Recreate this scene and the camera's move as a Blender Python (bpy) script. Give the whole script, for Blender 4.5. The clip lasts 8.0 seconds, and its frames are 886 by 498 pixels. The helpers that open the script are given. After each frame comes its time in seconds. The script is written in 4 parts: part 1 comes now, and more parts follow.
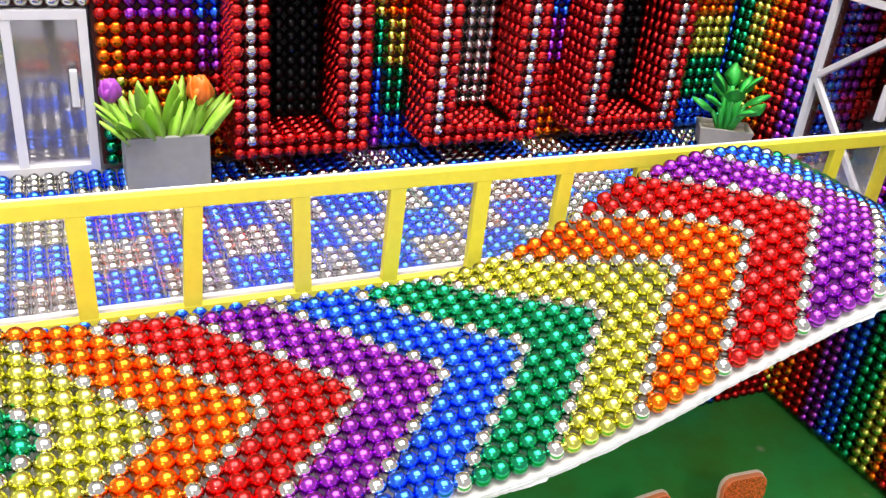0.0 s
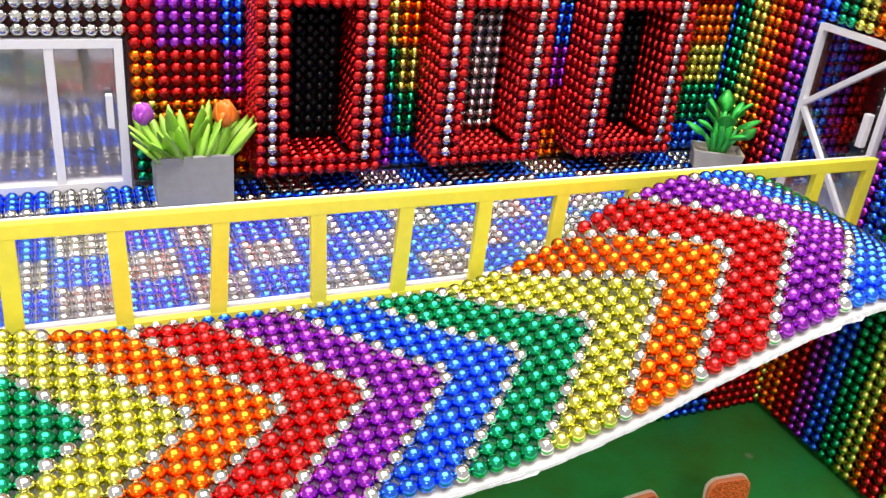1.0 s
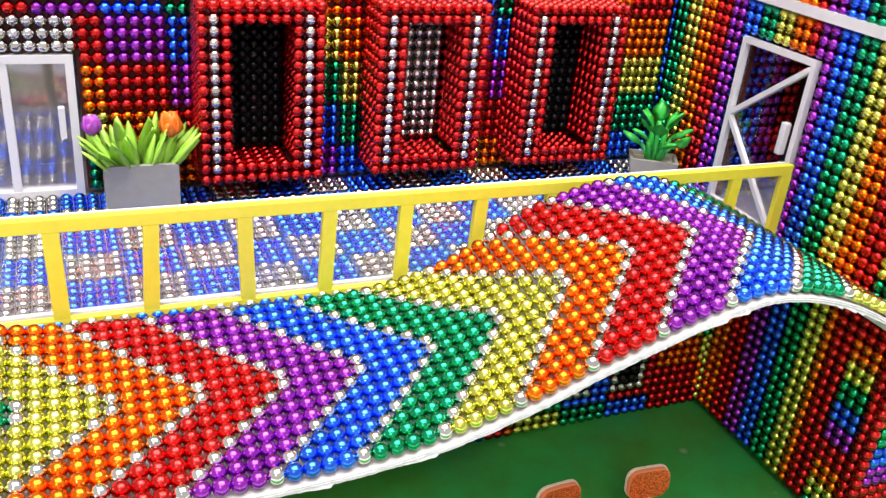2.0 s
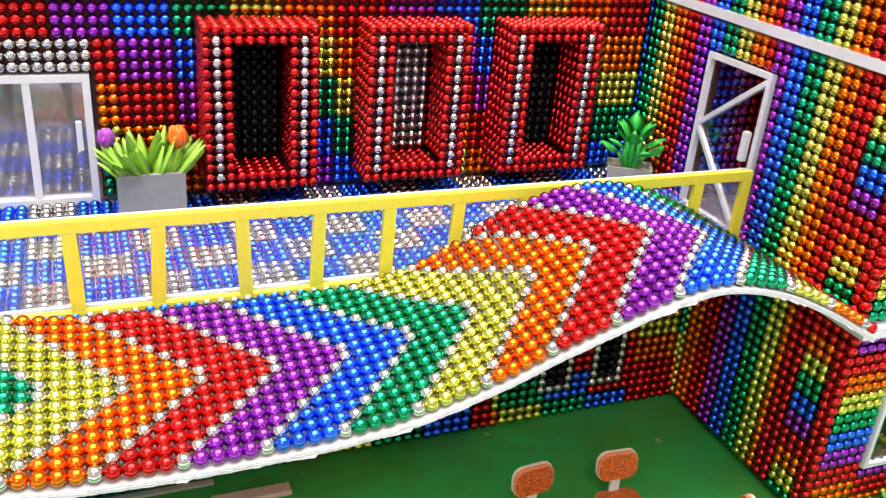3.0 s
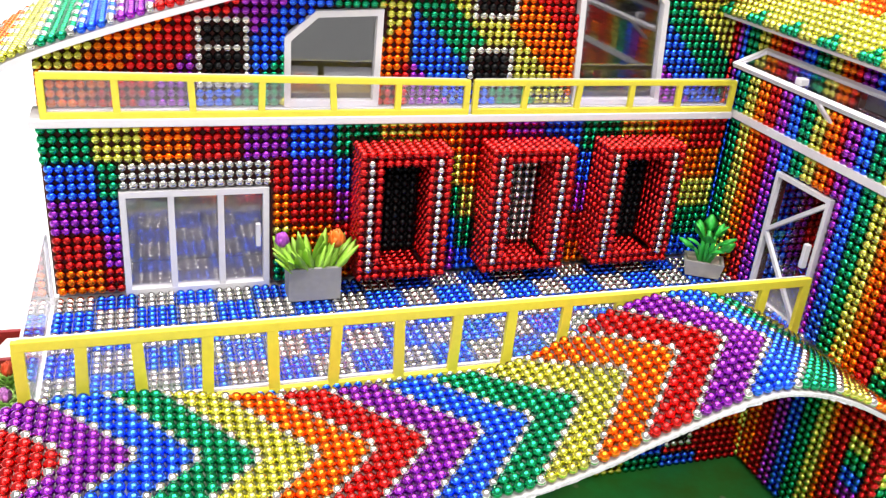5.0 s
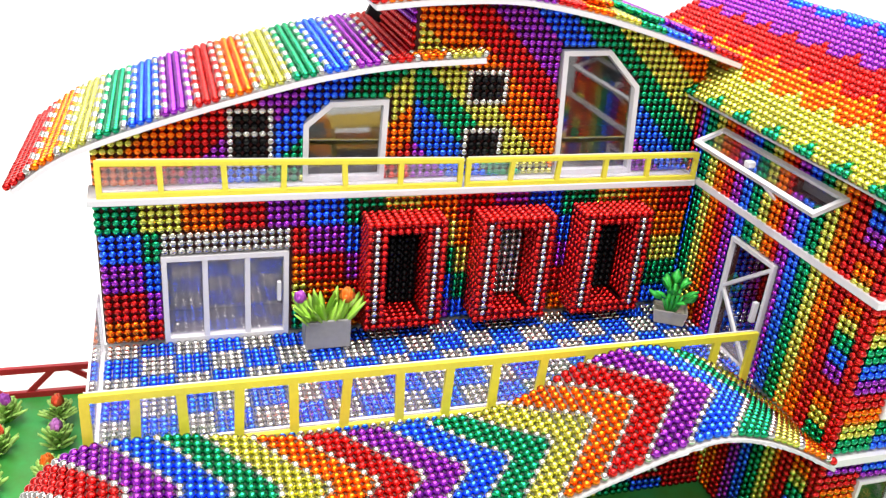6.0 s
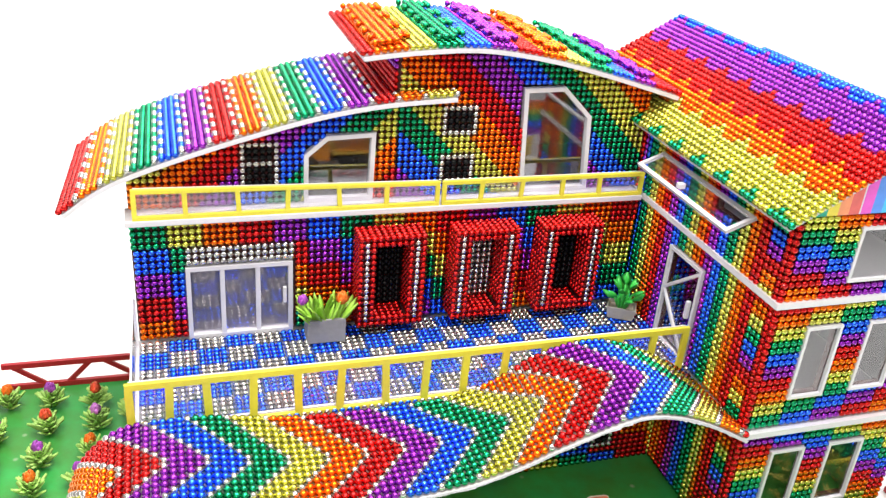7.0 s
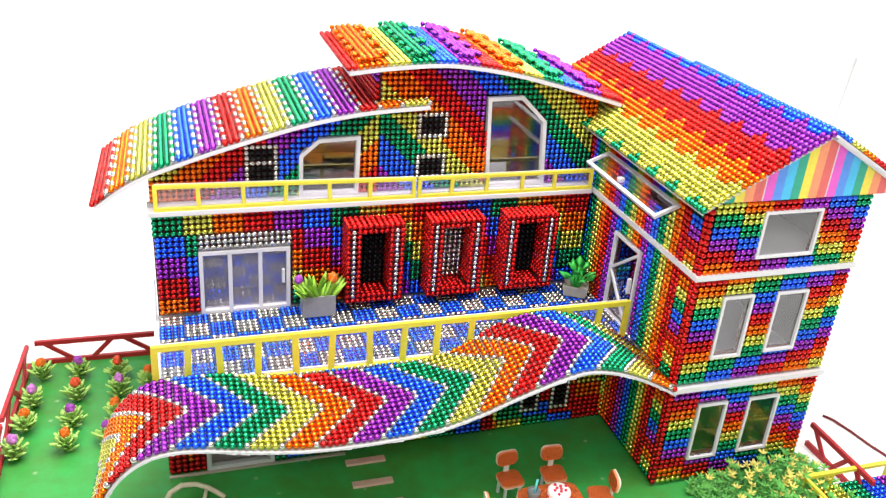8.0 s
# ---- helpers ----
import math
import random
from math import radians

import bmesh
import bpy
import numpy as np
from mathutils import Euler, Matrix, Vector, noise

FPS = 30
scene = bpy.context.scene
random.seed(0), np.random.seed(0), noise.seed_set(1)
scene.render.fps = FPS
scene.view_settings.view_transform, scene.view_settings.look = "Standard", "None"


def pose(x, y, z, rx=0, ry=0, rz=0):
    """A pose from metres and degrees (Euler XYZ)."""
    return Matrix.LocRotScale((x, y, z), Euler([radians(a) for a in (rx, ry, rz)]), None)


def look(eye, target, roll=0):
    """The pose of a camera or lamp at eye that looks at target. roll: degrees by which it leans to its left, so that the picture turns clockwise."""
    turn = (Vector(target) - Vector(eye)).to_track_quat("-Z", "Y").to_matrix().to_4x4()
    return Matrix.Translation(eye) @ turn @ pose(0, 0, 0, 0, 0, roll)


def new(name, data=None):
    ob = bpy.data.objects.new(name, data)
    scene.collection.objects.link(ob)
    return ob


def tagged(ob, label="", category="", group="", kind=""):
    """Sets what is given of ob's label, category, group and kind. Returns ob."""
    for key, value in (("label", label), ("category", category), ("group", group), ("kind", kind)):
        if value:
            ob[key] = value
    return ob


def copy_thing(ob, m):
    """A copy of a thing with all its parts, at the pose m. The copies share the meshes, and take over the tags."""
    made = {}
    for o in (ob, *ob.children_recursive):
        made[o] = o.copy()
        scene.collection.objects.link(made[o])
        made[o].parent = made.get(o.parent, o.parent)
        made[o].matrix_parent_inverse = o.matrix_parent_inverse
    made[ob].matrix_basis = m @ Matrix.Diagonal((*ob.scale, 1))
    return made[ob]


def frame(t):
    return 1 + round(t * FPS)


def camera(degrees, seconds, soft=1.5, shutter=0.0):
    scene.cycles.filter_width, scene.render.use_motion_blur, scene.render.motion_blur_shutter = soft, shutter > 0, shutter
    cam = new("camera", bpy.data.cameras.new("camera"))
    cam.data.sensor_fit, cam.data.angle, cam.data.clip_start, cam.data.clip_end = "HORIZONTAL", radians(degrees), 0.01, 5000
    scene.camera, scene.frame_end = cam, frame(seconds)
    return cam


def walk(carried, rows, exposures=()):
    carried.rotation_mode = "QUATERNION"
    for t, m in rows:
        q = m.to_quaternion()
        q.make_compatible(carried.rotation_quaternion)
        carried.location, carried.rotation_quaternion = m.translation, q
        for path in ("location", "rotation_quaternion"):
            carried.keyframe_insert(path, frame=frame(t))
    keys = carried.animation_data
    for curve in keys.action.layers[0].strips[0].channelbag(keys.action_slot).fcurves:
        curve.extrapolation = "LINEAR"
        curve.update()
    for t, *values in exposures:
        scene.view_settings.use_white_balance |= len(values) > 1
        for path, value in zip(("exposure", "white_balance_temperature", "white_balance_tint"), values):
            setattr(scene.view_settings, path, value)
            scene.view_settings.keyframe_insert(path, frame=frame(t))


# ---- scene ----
# All plan numbers below are in tens of beads: a bead is 5 mm across, so one plan unit is 5 cm.
U = 0.05
RISE = 0.1          # the green base board lies at -0.1 in the plan, which is z = 0


def P(x, y, z):
    return Vector((x * U, y * U, (z + RISE) * U))


cam = camera(53.2, 8.0, 1.32)
PATH = [
    (0, (1.927, -6.409, 4.726), (2.7, -4.816, 3.796), 5.9),
    (0.5, (1.791, -6.595, 4.84), (2.557, -4.993, 3.921), 6.1),
    (1, (1.785, -6.788, 4.952), (2.539, -5.172, 4.045), 6.1),
    (1.5, (1.948, -7.036, 5.019), (2.695, -5.41, 4.128), 5.9),
    (2, (2.155, -7.332, 5.099), (2.901, -5.7, 4.217), 5.7),
    (2.2, (2.22, -7.462, 5.119), (2.964, -5.825, 4.244), 5.6),
    (3.3, (2.075, -8.122, 5.425), (2.774, -6.457, 4.565), 4.8),
    (3.5, (1.931, -8.202, 5.52), (2.615, -6.532, 4.658), 4.8),
    (4, (1.487, -8.318, 5.73), (2.146, -6.635, 4.872), 5.2),
    (4.5, (1.215, -8.532, 6.093), (1.84, -6.833, 5.243), 5.2),
    (5, (1.089, -8.853, 6.697), (1.693, -7.145, 5.849), 5.1),
    (5.2, (1.024, -9.028, 6.899), (1.628, -7.313, 6.066), 5.1),
    (6.3, (0.765, -10.237, 8.405), (1.341, -8.531, 7.533), 5.0),
    (6.5, (0.736, -10.565, 8.636), (1.305, -8.86, 7.757), 4.8),
    (7, (0.577, -11.444, 9.216), (1.156, -9.751, 8.323), 4.8),
    (7.5, (0.364, -12.421, 9.602), (0.962, -10.73, 8.718), 4.9),
    (8, (0.218, -13.494, 9.905), (0.812, -11.799, 9.024), 4.6),
]
walk(cam, [(t, look(P(*eye), P(*target), roll)) for t, eye, target, roll in PATH],
     [(0.0, 0.32), (2.0, 0.33), (4.0, 0.32), (5.0, 0.25), (6.5, 0.14), (8.0, 0.11)])

# ---------------------------------------------------------------- light
world = bpy.data.worlds.new("studio")
scene.world = world
world.use_nodes = True
world.node_tree.nodes["Background"].inputs[0].default_value = (1.0, 0.98, 0.96, 1)
world.node_tree.nodes["Background"].inputs[1].default_value = 0.63


def softbox(name, eye, target, wide, high, power, colour=(1, 0.97, 0.93)):
    lamp = bpy.data.lights.new(name, "AREA")
    lamp.shape, lamp.size, lamp.size_y, lamp.energy, lamp.color = "RECTANGLE", wide, high, power, colour
    ob = new(name, lamp)
    ob.matrix_world = look(eye, target)
    return ob


softbox("softbox_top", (0.25, -0.20, 1.38), (0.24, -0.05, 0.1), 1.3, 0.95, 36.5)
softbox("softbox_key", (-0.25, -1.15, 1.05), (0.25, -0.05, 0.12), 0.16, 0.12, 4.2)
scene.view_settings.exposure = 0.0


# ---------------------------------------------------------------- materials
def nodes_of(name):
    m = bpy.data.materials.new(name)
    m.use_nodes = True
    t = m.node_tree
    return m, t, t.nodes["Principled BSDF"]


def surface(name, colour, rough=0.5, metal=0.0, vary=0.12, grain=300.0, broad=25.0, bump=0.1, coat=0.0, depth=0.0004):
    """A painted or moulded surface: colour with variation at two scales, uneven gloss and a fine relief."""
    m, t, b = nodes_of(name)
    co = t.nodes.new("ShaderNodeTexCoord")
    fine, wide = t.nodes.new("ShaderNodeTexNoise"), t.nodes.new("ShaderNodeTexNoise")
    fine.inputs["Scale"].default_value, wide.inputs["Scale"].default_value = grain, broad
    fine.inputs["Detail"].default_value, wide.inputs["Detail"].default_value = 4, 3
    for n in (fine, wide):
        t.links.new(co.outputs["Object"], n.inputs["Vector"])
    add = t.nodes.new("ShaderNodeMath")
    add.operation = "ADD"
    t.links.new(fine.outputs["Fac"], add.inputs[0])
    t.links.new(wide.outputs["Fac"], add.inputs[1])
    span = t.nodes.new("ShaderNodeMapRange")
    span.inputs["From Min"].default_value, span.inputs["From Max"].default_value = 0.6, 1.4
    span.inputs["To Min"].default_value, span.inputs["To Max"].default_value = 1 - vary, 1 + vary
    t.links.new(add.outputs[0], span.inputs["Value"])
    tone = t.nodes.new("ShaderNodeHueSaturation")
    tone.inputs["Color"].default_value = (*colour, 1)
    t.links.new(span.outputs["Result"], tone.inputs["Value"])
    t.links.new(tone.outputs["Color"], b.inputs["Base Color"])
    gloss = t.nodes.new("ShaderNodeMapRange")
    gloss.inputs["To Min"].default_value, gloss.inputs["To Max"].default_value = max(0.02, rough - 0.08), min(1, rough + 0.08)
    t.links.new(wide.outputs["Fac"], gloss.inputs["Value"])
    t.links.new(gloss.outputs["Result"], b.inputs["Roughness"])
    b.inputs["Metallic"].default_value = metal
    b.inputs["Coat Weight"].default_value = coat
    relief = t.nodes.new("ShaderNodeBump")
    relief.inputs["Strength"].default_value, relief.inputs["Distance"].default_value = bump, depth
    t.links.new(fine.outputs["Fac"], relief.inputs["Height"])
    t.links.new(relief.outputs["Normal"], b.inputs["Normal"])
    return m


def bead_material(name, colour, rough=0.235, metal=1.0, coat=0.25):
    """A lacquered magnet bead: metallic paint, each bead a shade of its own, with faint scuffs."""
    m, t, b = nodes_of(name)
    info, geo = t.nodes.new("ShaderNodeObjectInfo"), t.nodes.new("ShaderNodeNewGeometry")
    add = t.nodes.new("ShaderNodeMath")
    add.operation = "ADD"
    t.links.new(info.outputs["Random"], add.inputs[0])
    t.links.new(geo.outputs["Random Per Island"], add.inputs[1])
    part_of = t.nodes.new("ShaderNodeMath")
    part_of.operation = "FRACT"
    t.links.new(add.outputs[0], part_of.inputs[0])
    span = t.nodes.new("ShaderNodeMapRange")
    span.inputs["To Min"].default_value, span.inputs["To Max"].default_value = 0.82, 1.12
    t.links.new(part_of.outputs[0], span.inputs["Value"])
    tone = t.nodes.new("ShaderNodeHueSaturation")
    tone.inputs["Color"].default_value = (*colour, 1)
    t.links.new(span.outputs["Result"], tone.inputs["Value"])
    t.links.new(tone.outputs["Color"], b.inputs["Base Color"])
    co, scuff = t.nodes.new("ShaderNodeTexCoord"), t.nodes.new("ShaderNodeTexNoise")
    scuff.inputs["Scale"].default_value = 700
    t.links.new(co.outputs["Object"], scuff.inputs["Vector"])
    gloss = t.nodes.new("ShaderNodeMapRange")
    gloss.inputs["To Min"].default_value, gloss.inputs["To Max"].default_value = rough - 0.05, rough + 0.07
    t.links.new(scuff.outputs["Fac"], gloss.inputs["Value"])
    t.links.new(gloss.outputs["Result"], b.inputs["Roughness"])
    b.inputs["Metallic"].default_value = metal
    b.inputs["Coat Weight"].default_value = coat
    b.inputs["Coat Roughness"].default_value = 0.06
    return m


def glass_material(name, tint=(0.93, 0.94, 0.97), ior=1.62, clear=1.0, rough=0.03):
    m, t, b = nodes_of(name)
    b.inputs["Base Color"].default_value = (*tint, 1)
    b.inputs["Roughness"].default_value = rough
    b.inputs["Transmission Weight"].default_value = clear
    b.inputs["IOR"].default_value = ior
    return m


def glitter_material(name, colour):
    """Orange glitter card: small flakes that catch the light each at its own angle."""
    m, t, b = nodes_of(name)
    co, cell = t.nodes.new("ShaderNodeTexCoord"), t.nodes.new("ShaderNodeTexVoronoi")
    cell.inputs["Scale"].default_value = 2200
    t.links.new(co.outputs["Object"], cell.inputs["Vector"])
    ramp = t.nodes.new("ShaderNodeHueSaturation")
    ramp.inputs["Color"].default_value = (*colour, 1)
    split = t.nodes.new("ShaderNodeSeparateColor")
    t.links.new(cell.outputs["Color"], split.inputs[0])
    span = t.nodes.new("ShaderNodeMapRange")
    span.inputs["To Min"].default_value, span.inputs["To Max"].default_value = 0.35, 1.5
    t.links.new(split.outputs[0], span.inputs["Value"])
    t.links.new(span.outputs["Result"], ramp.inputs["Value"])
    t.links.new(ramp.outputs["Color"], b.inputs["Base Color"])
    b.inputs["Metallic"].default_value, b.inputs["Roughness"].default_value = 0.5, 0.4
    relief = t.nodes.new("ShaderNodeBump")
    relief.inputs["Strength"].default_value, relief.inputs["Distance"].default_value = 0.6, 0.0004
    t.links.new(split.outputs[1], relief.inputs["Height"])
    t.links.new(relief.outputs["Normal"], b.inputs["Normal"])
    return m


def board_material(name):
    """Green base board: glossy sheet with cloudy shade differences, dust and pale specks."""
    m, t, b = nodes_of(name)
    co = t.nodes.new("ShaderNodeTexCoord")
    cloud, speck, fine = t.nodes.new("ShaderNodeTexNoise"), t.nodes.new("ShaderNodeTexVoronoi"), t.nodes.new("ShaderNodeTexNoise")
    cloud.inputs["Scale"].default_value, speck.inputs["Scale"].default_value, fine.inputs["Scale"].default_value = 18, 44, 500
    for n in (cloud, speck, fine):
        t.links.new(co.outputs["Object"], n.inputs["Vector"])
    patch, blend = t.nodes.new("ShaderNodeTexNoise"), t.nodes.new("ShaderNodeMix")
    patch.inputs["Scale"].default_value, patch.inputs["Detail"].default_value, patch.inputs["Roughness"].default_value = 75, 7, 0.7
    blend.inputs["Factor"].default_value = 0.45
    t.links.new(co.outputs["Object"], patch.inputs["Vector"])
    t.links.new(cloud.outputs["Fac"], blend.inputs["A"])
    t.links.new(patch.outputs["Fac"], blend.inputs["B"])
    ramp = t.nodes.new("ShaderNodeValToRGB")
    ramp.color_ramp.elements[0].position, ramp.color_ramp.elements[0].color = 0.38, (0.060, 0.245, 0.040, 1)
    ramp.color_ramp.elements[1].position, ramp.color_ramp.elements[1].color = 0.62, (0.042, 0.36, 0.078, 1)
    t.links.new(blend.outputs["Result"], ramp.inputs["Fac"])
    dot = t.nodes.new("ShaderNodeMapRange")
    dot.inputs["From Min"].default_value, dot.inputs["From Max"].default_value = 0.02, 0.11
    dot.inputs["To Min"].default_value, dot.inputs["To Max"].default_value = 0.55, 0.0
    t.links.new(speck.outputs["Distance"], dot.inputs["Value"])
    mix = t.nodes.new("ShaderNodeMix")
    mix.data_type = "RGBA"
    mix.inputs["B"].default_value = (0.5, 0.5, 0.4, 1)
    t.links.new(dot.outputs["Result"], mix.inputs["Factor"])
    t.links.new(ramp.outputs["Color"], mix.inputs["A"])
    t.links.new(mix.outputs["Result"], b.inputs["Base Color"])
    gloss = t.nodes.new("ShaderNodeMapRange")
    gloss.inputs["To Min"].default_value, gloss.inputs["To Max"].default_value = 0.24, 0.5
    t.links.new(cloud.outputs["Fac"], gloss.inputs["Value"])
    t.links.new(gloss.outputs["Result"], b.inputs["Roughness"])
    relief = t.nodes.new("ShaderNodeBump")
    relief.inputs["Strength"].default_value, relief.inputs["Distance"].default_value = 0.1, 0.0003
    t.links.new(fine.outputs["Fac"], relief.inputs["Height"])
    t.links.new(relief.outputs["Normal"], b.inputs["Normal"])
    return m


R, O, Y, G, B, V, W, K = "red", "orange", "yellow", "green", "blue", "purple", "silver", "black"
BEAD = {
    R: bead_material("bead_red", (0.63, 0.018, 0.017)),
    O: bead_material("bead_orange", (0.82, 0.175, 0.005)),
    Y: bead_material("bead_yellow", (0.61, 0.60, 0.105)),
    G: bead_material("bead_green", (0.008, 0.33, 0.145)),
    B: bead_material("bead_blue", (0.032, 0.155, 0.88)),
    V: bead_material("bead_purple", (0.33, 0.038, 0.48)),
    W: bead_material("bead_silver", (0.58, 0.565, 0.54), 0.06, 1.0, 0.0),
    K: bead_material("bead_black", (0.003, 0.003, 0.0035), 0.16, 0.0, 0.0),
}
BEAD[K].node_tree.nodes["Principled BSDF"].inputs["Specular IOR Level"].default_value = 0.2
white = surface("white_plastic", (0.66, 0.64, 0.67), 0.42, vary=0.04)
foam_edge = surface("sawn_white_edge", (0.57, 0.555, 0.59), 0.7, vary=0.1, grain=900.0, bump=0.6, depth=0.0006)
backing = surface("maroon_backing", (0.08, 0.026, 0.024), 0.7)
backing.node_tree.nodes["Principled BSDF"].inputs["Specular IOR Level"].default_value = 0.1
bay_core = surface("dark_red_card", (0.06, 0.006, 0.006), 0.6)
# on the closing boards and upper floor this charcoal stands for interior shade
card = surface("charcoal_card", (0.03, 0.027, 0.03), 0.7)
partition_card = surface("grey_lavender_card", (0.17, 0.15, 0.19), 0.6)
inner_card = surface("lavender_card", (0.29, 0.265, 0.33), 0.6)
tray = surface("tray_card", (0.26, 0.25, 0.28), 0.8, vary=0.05)
yellow_paint = surface("yellow_paint", (0.71, 0.625, 0.048), 0.45, vary=0.08, bump=0.2)
red_paint = surface("red_paint", (0.42, 0.012, 0.02), 0.5, vary=0.15)
stone_pot = surface("stone_grey_plastic", (0.40, 0.37, 0.32), 0.6)
grey_clay = surface("grey_plastic", (0.27, 0.26, 0.25), 0.55)
soil = surface("brown_soil", (0.10, 0.085, 0.06), 0.9, vary=0.3, bump=0.5)
leaf_light = surface("light_green_leaf", (0.35, 0.64, 0.07), 0.4, vary=0.2)
leaf_dark = surface("deep_green_leaf", (0.045, 0.52, 0.07), 0.35, vary=0.2)
leaf_garden = surface("garden_leaf", (0.42, 0.68, 0.16), 0.45, vary=0.35)
leaf_shrub = surface("shrub_leaf", (0.15, 0.48, 0.10), 0.5, vary=0.35)
leaf_tip = surface("yellow_shrub_leaf", (0.78, 0.68, 0.17), 0.5, vary=0.3)
petal_purple = surface("purple_petal", (0.42, 0.08, 0.50), 0.45, vary=0.2)
petal_orange = surface("orange_petal", (0.88, 0.20, 0.02), 0.45, vary=0.2)
mauve_sheet = surface("mauve_sheet", (0.56, 0.42, 0.43), 0.5, vary=0.06)
# white canopy sheet, greyed: the shade between its beads is in the colour
shaded_sheet = surface("gap_shaded_sheet", (0.56, 0.54, 0.52), 0.5, vary=0.15)
foot_strip = surface("cream_grey_strip", (0.46, 0.40, 0.33), 0.6)
petal_red = surface("red_orange_petal", (0.88, 0.12, 0.05), 0.45, vary=0.2)
petal_lilac = surface("lilac_petal", (0.66, 0.24, 0.66), 0.45, vary=0.2)
pink_wood = surface("pale_pink_wood", (0.68, 0.42, 0.34), 0.55, vary=0.15)
cord_cream = surface("cream_cord", (0.70, 0.60, 0.45), 0.8, vary=0.15, bump=0.5)
cream_icing = surface("white_icing", (0.85, 0.82, 0.80), 0.4)
berry = surface("red_berry", (0.60, 0.02, 0.06), 0.3)
cup_grey = surface("smoky_cup", (0.16, 0.17, 0.18), 0.2)
straw_teal = surface("teal_straw", (0.12, 0.55, 0.56), 0.35)
toy_orange = surface("orange_toy_plastic", (0.80, 0.28, 0.03), 0.4)
toy_yellow = surface("yellow_toy_plastic", (0.72, 0.50, 0.08), 0.4)
chair_side = surface("pale_foam_edge", (0.84, 0.66, 0.58), 0.6)
foam_orange = surface("orange_foam_edge", (0.86, 0.27, 0.12), 0.6)
leg_grey = surface("pale_grey_leg", (0.62, 0.62, 0.60), 0.5)
cable_red = surface("dark_red_cable", (0.16, 0.01, 0.015), 0.4)
pole_grey = surface("grey_pole", (0.55, 0.55, 0.56), 0.4)
paper_white = surface("white_sheet", (0.90, 0.90, 0.90), 0.7, vary=0.012, broad=4.0)
board_green = board_material("green_board")
board_green.node_tree.nodes["Principled BSDF"].inputs["Specular IOR Level"].default_value = 0.3
glitter = glitter_material("orange_glitter", (0.72, 0.15, 0.035))
glass = glass_material("door_glass", (0.82, 0.80, 0.88), 1.9, 0.95, 0.06)
clear_glass = glass_material("clear_glass", (0.95, 0.94, 0.98), 1.45)
window_glass = glass_material("window_glass", ior=2.1)
wing_glass = glass_material("wing_window_glass", (0.9, 0.9, 0.93), 1.6)
acrylic = glass_material("hazy_acrylic", (0.92, 0.90, 0.96), 1.42, 0.955)
STRIPES = [surface("printed_" + n, c, 0.5, vary=0.1, broad=60) for n, c in (
    ("magenta", (0.74, 0.10, 0.55)), ("cornflower", (0.09, 0.26, 0.75)), ("sky", (0.06, 0.47, 0.78)), ("green", (0.02, 0.36, 0.24)),
    ("lemon", (0.82, 0.68, 0.07)), ("tangerine", (0.85, 0.30, 0.14)), ("coral", (0.72, 0.13, 0.12)))]


# ---------------------------------------------------------------- building helpers
BASE = {}


def finish(name, me, parent, base, label=""):
    ob = new(name, me)
    BASE[ob] = base
    if parent is None:
        ob.location = base
    else:
        ob.parent = parent
    return tagged(ob, label=label)


def settle(bm, base):
    """Plan units to metres, about the thing's base."""
    for v in bm.verts:
        v.co = P(*v.co) - base


def part(name, bm, material, parent, label="", smooth=False):
    """Links a bmesh, built in plan units, as one mesh object under a thing or a part."""
    base = BASE[parent]
    settle(bm, base)
    bmesh.ops.recalc_face_normals(bm, faces=bm.faces)
    me = bpy.data.meshes.new(name)
    bm.to_mesh(me)
    bm.free()
    if smooth:
        me.shade_smooth()
    for m in material if isinstance(material, (list, tuple)) else (material,):
        me.materials.append(m)
    return finish(name, me, parent, base, label)


def thing(name, x, y, z, label, category, group=""):
    ob = new(name)
    ob.empty_display_size = 0.01
    ob.location = P(x, y, z)
    BASE[ob] = P(x, y, z)
    return tagged(ob, label, category, group)


def structure(name, bm, material, at, label, category):
    base = P(*at)
    settle(bm, base)
    bmesh.ops.recalc_face_normals(bm, faces=bm.faces)
    me = bpy.data.meshes.new(name)
    bm.to_mesh(me)
    bm.free()
    for m in material if isinstance(material, (list, tuple)) else (material,):
        me.materials.append(m)
    ob = finish(name, me, None, base)
    return tagged(ob, label, category, kind="structure")


def box(bm, x0, y0, z0, x1, y1, z1, bevel=0.0):
    m = Matrix.LocRotScale(((x0 + x1) / 2, (y0 + y1) / 2, (z0 + z1) / 2), None, (abs(x1 - x0), abs(y1 - y0), abs(z1 - z0)))
    made = bmesh.ops.create_cube(bm, size=1, matrix=m)["verts"]
    if bevel:
        edges = list({e for v in made for e in v.link_edges})
        bmesh.ops.bevel(bm, geom=edges, offset=bevel, segments=2, affect="EDGES", profile=0.6)
    return bm


def boxed(x0, y0, z0, x1, y1, z1, bevel=0.008):
    return box(bmesh.new(), x0, y0, z0, x1, y1, z1, bevel)


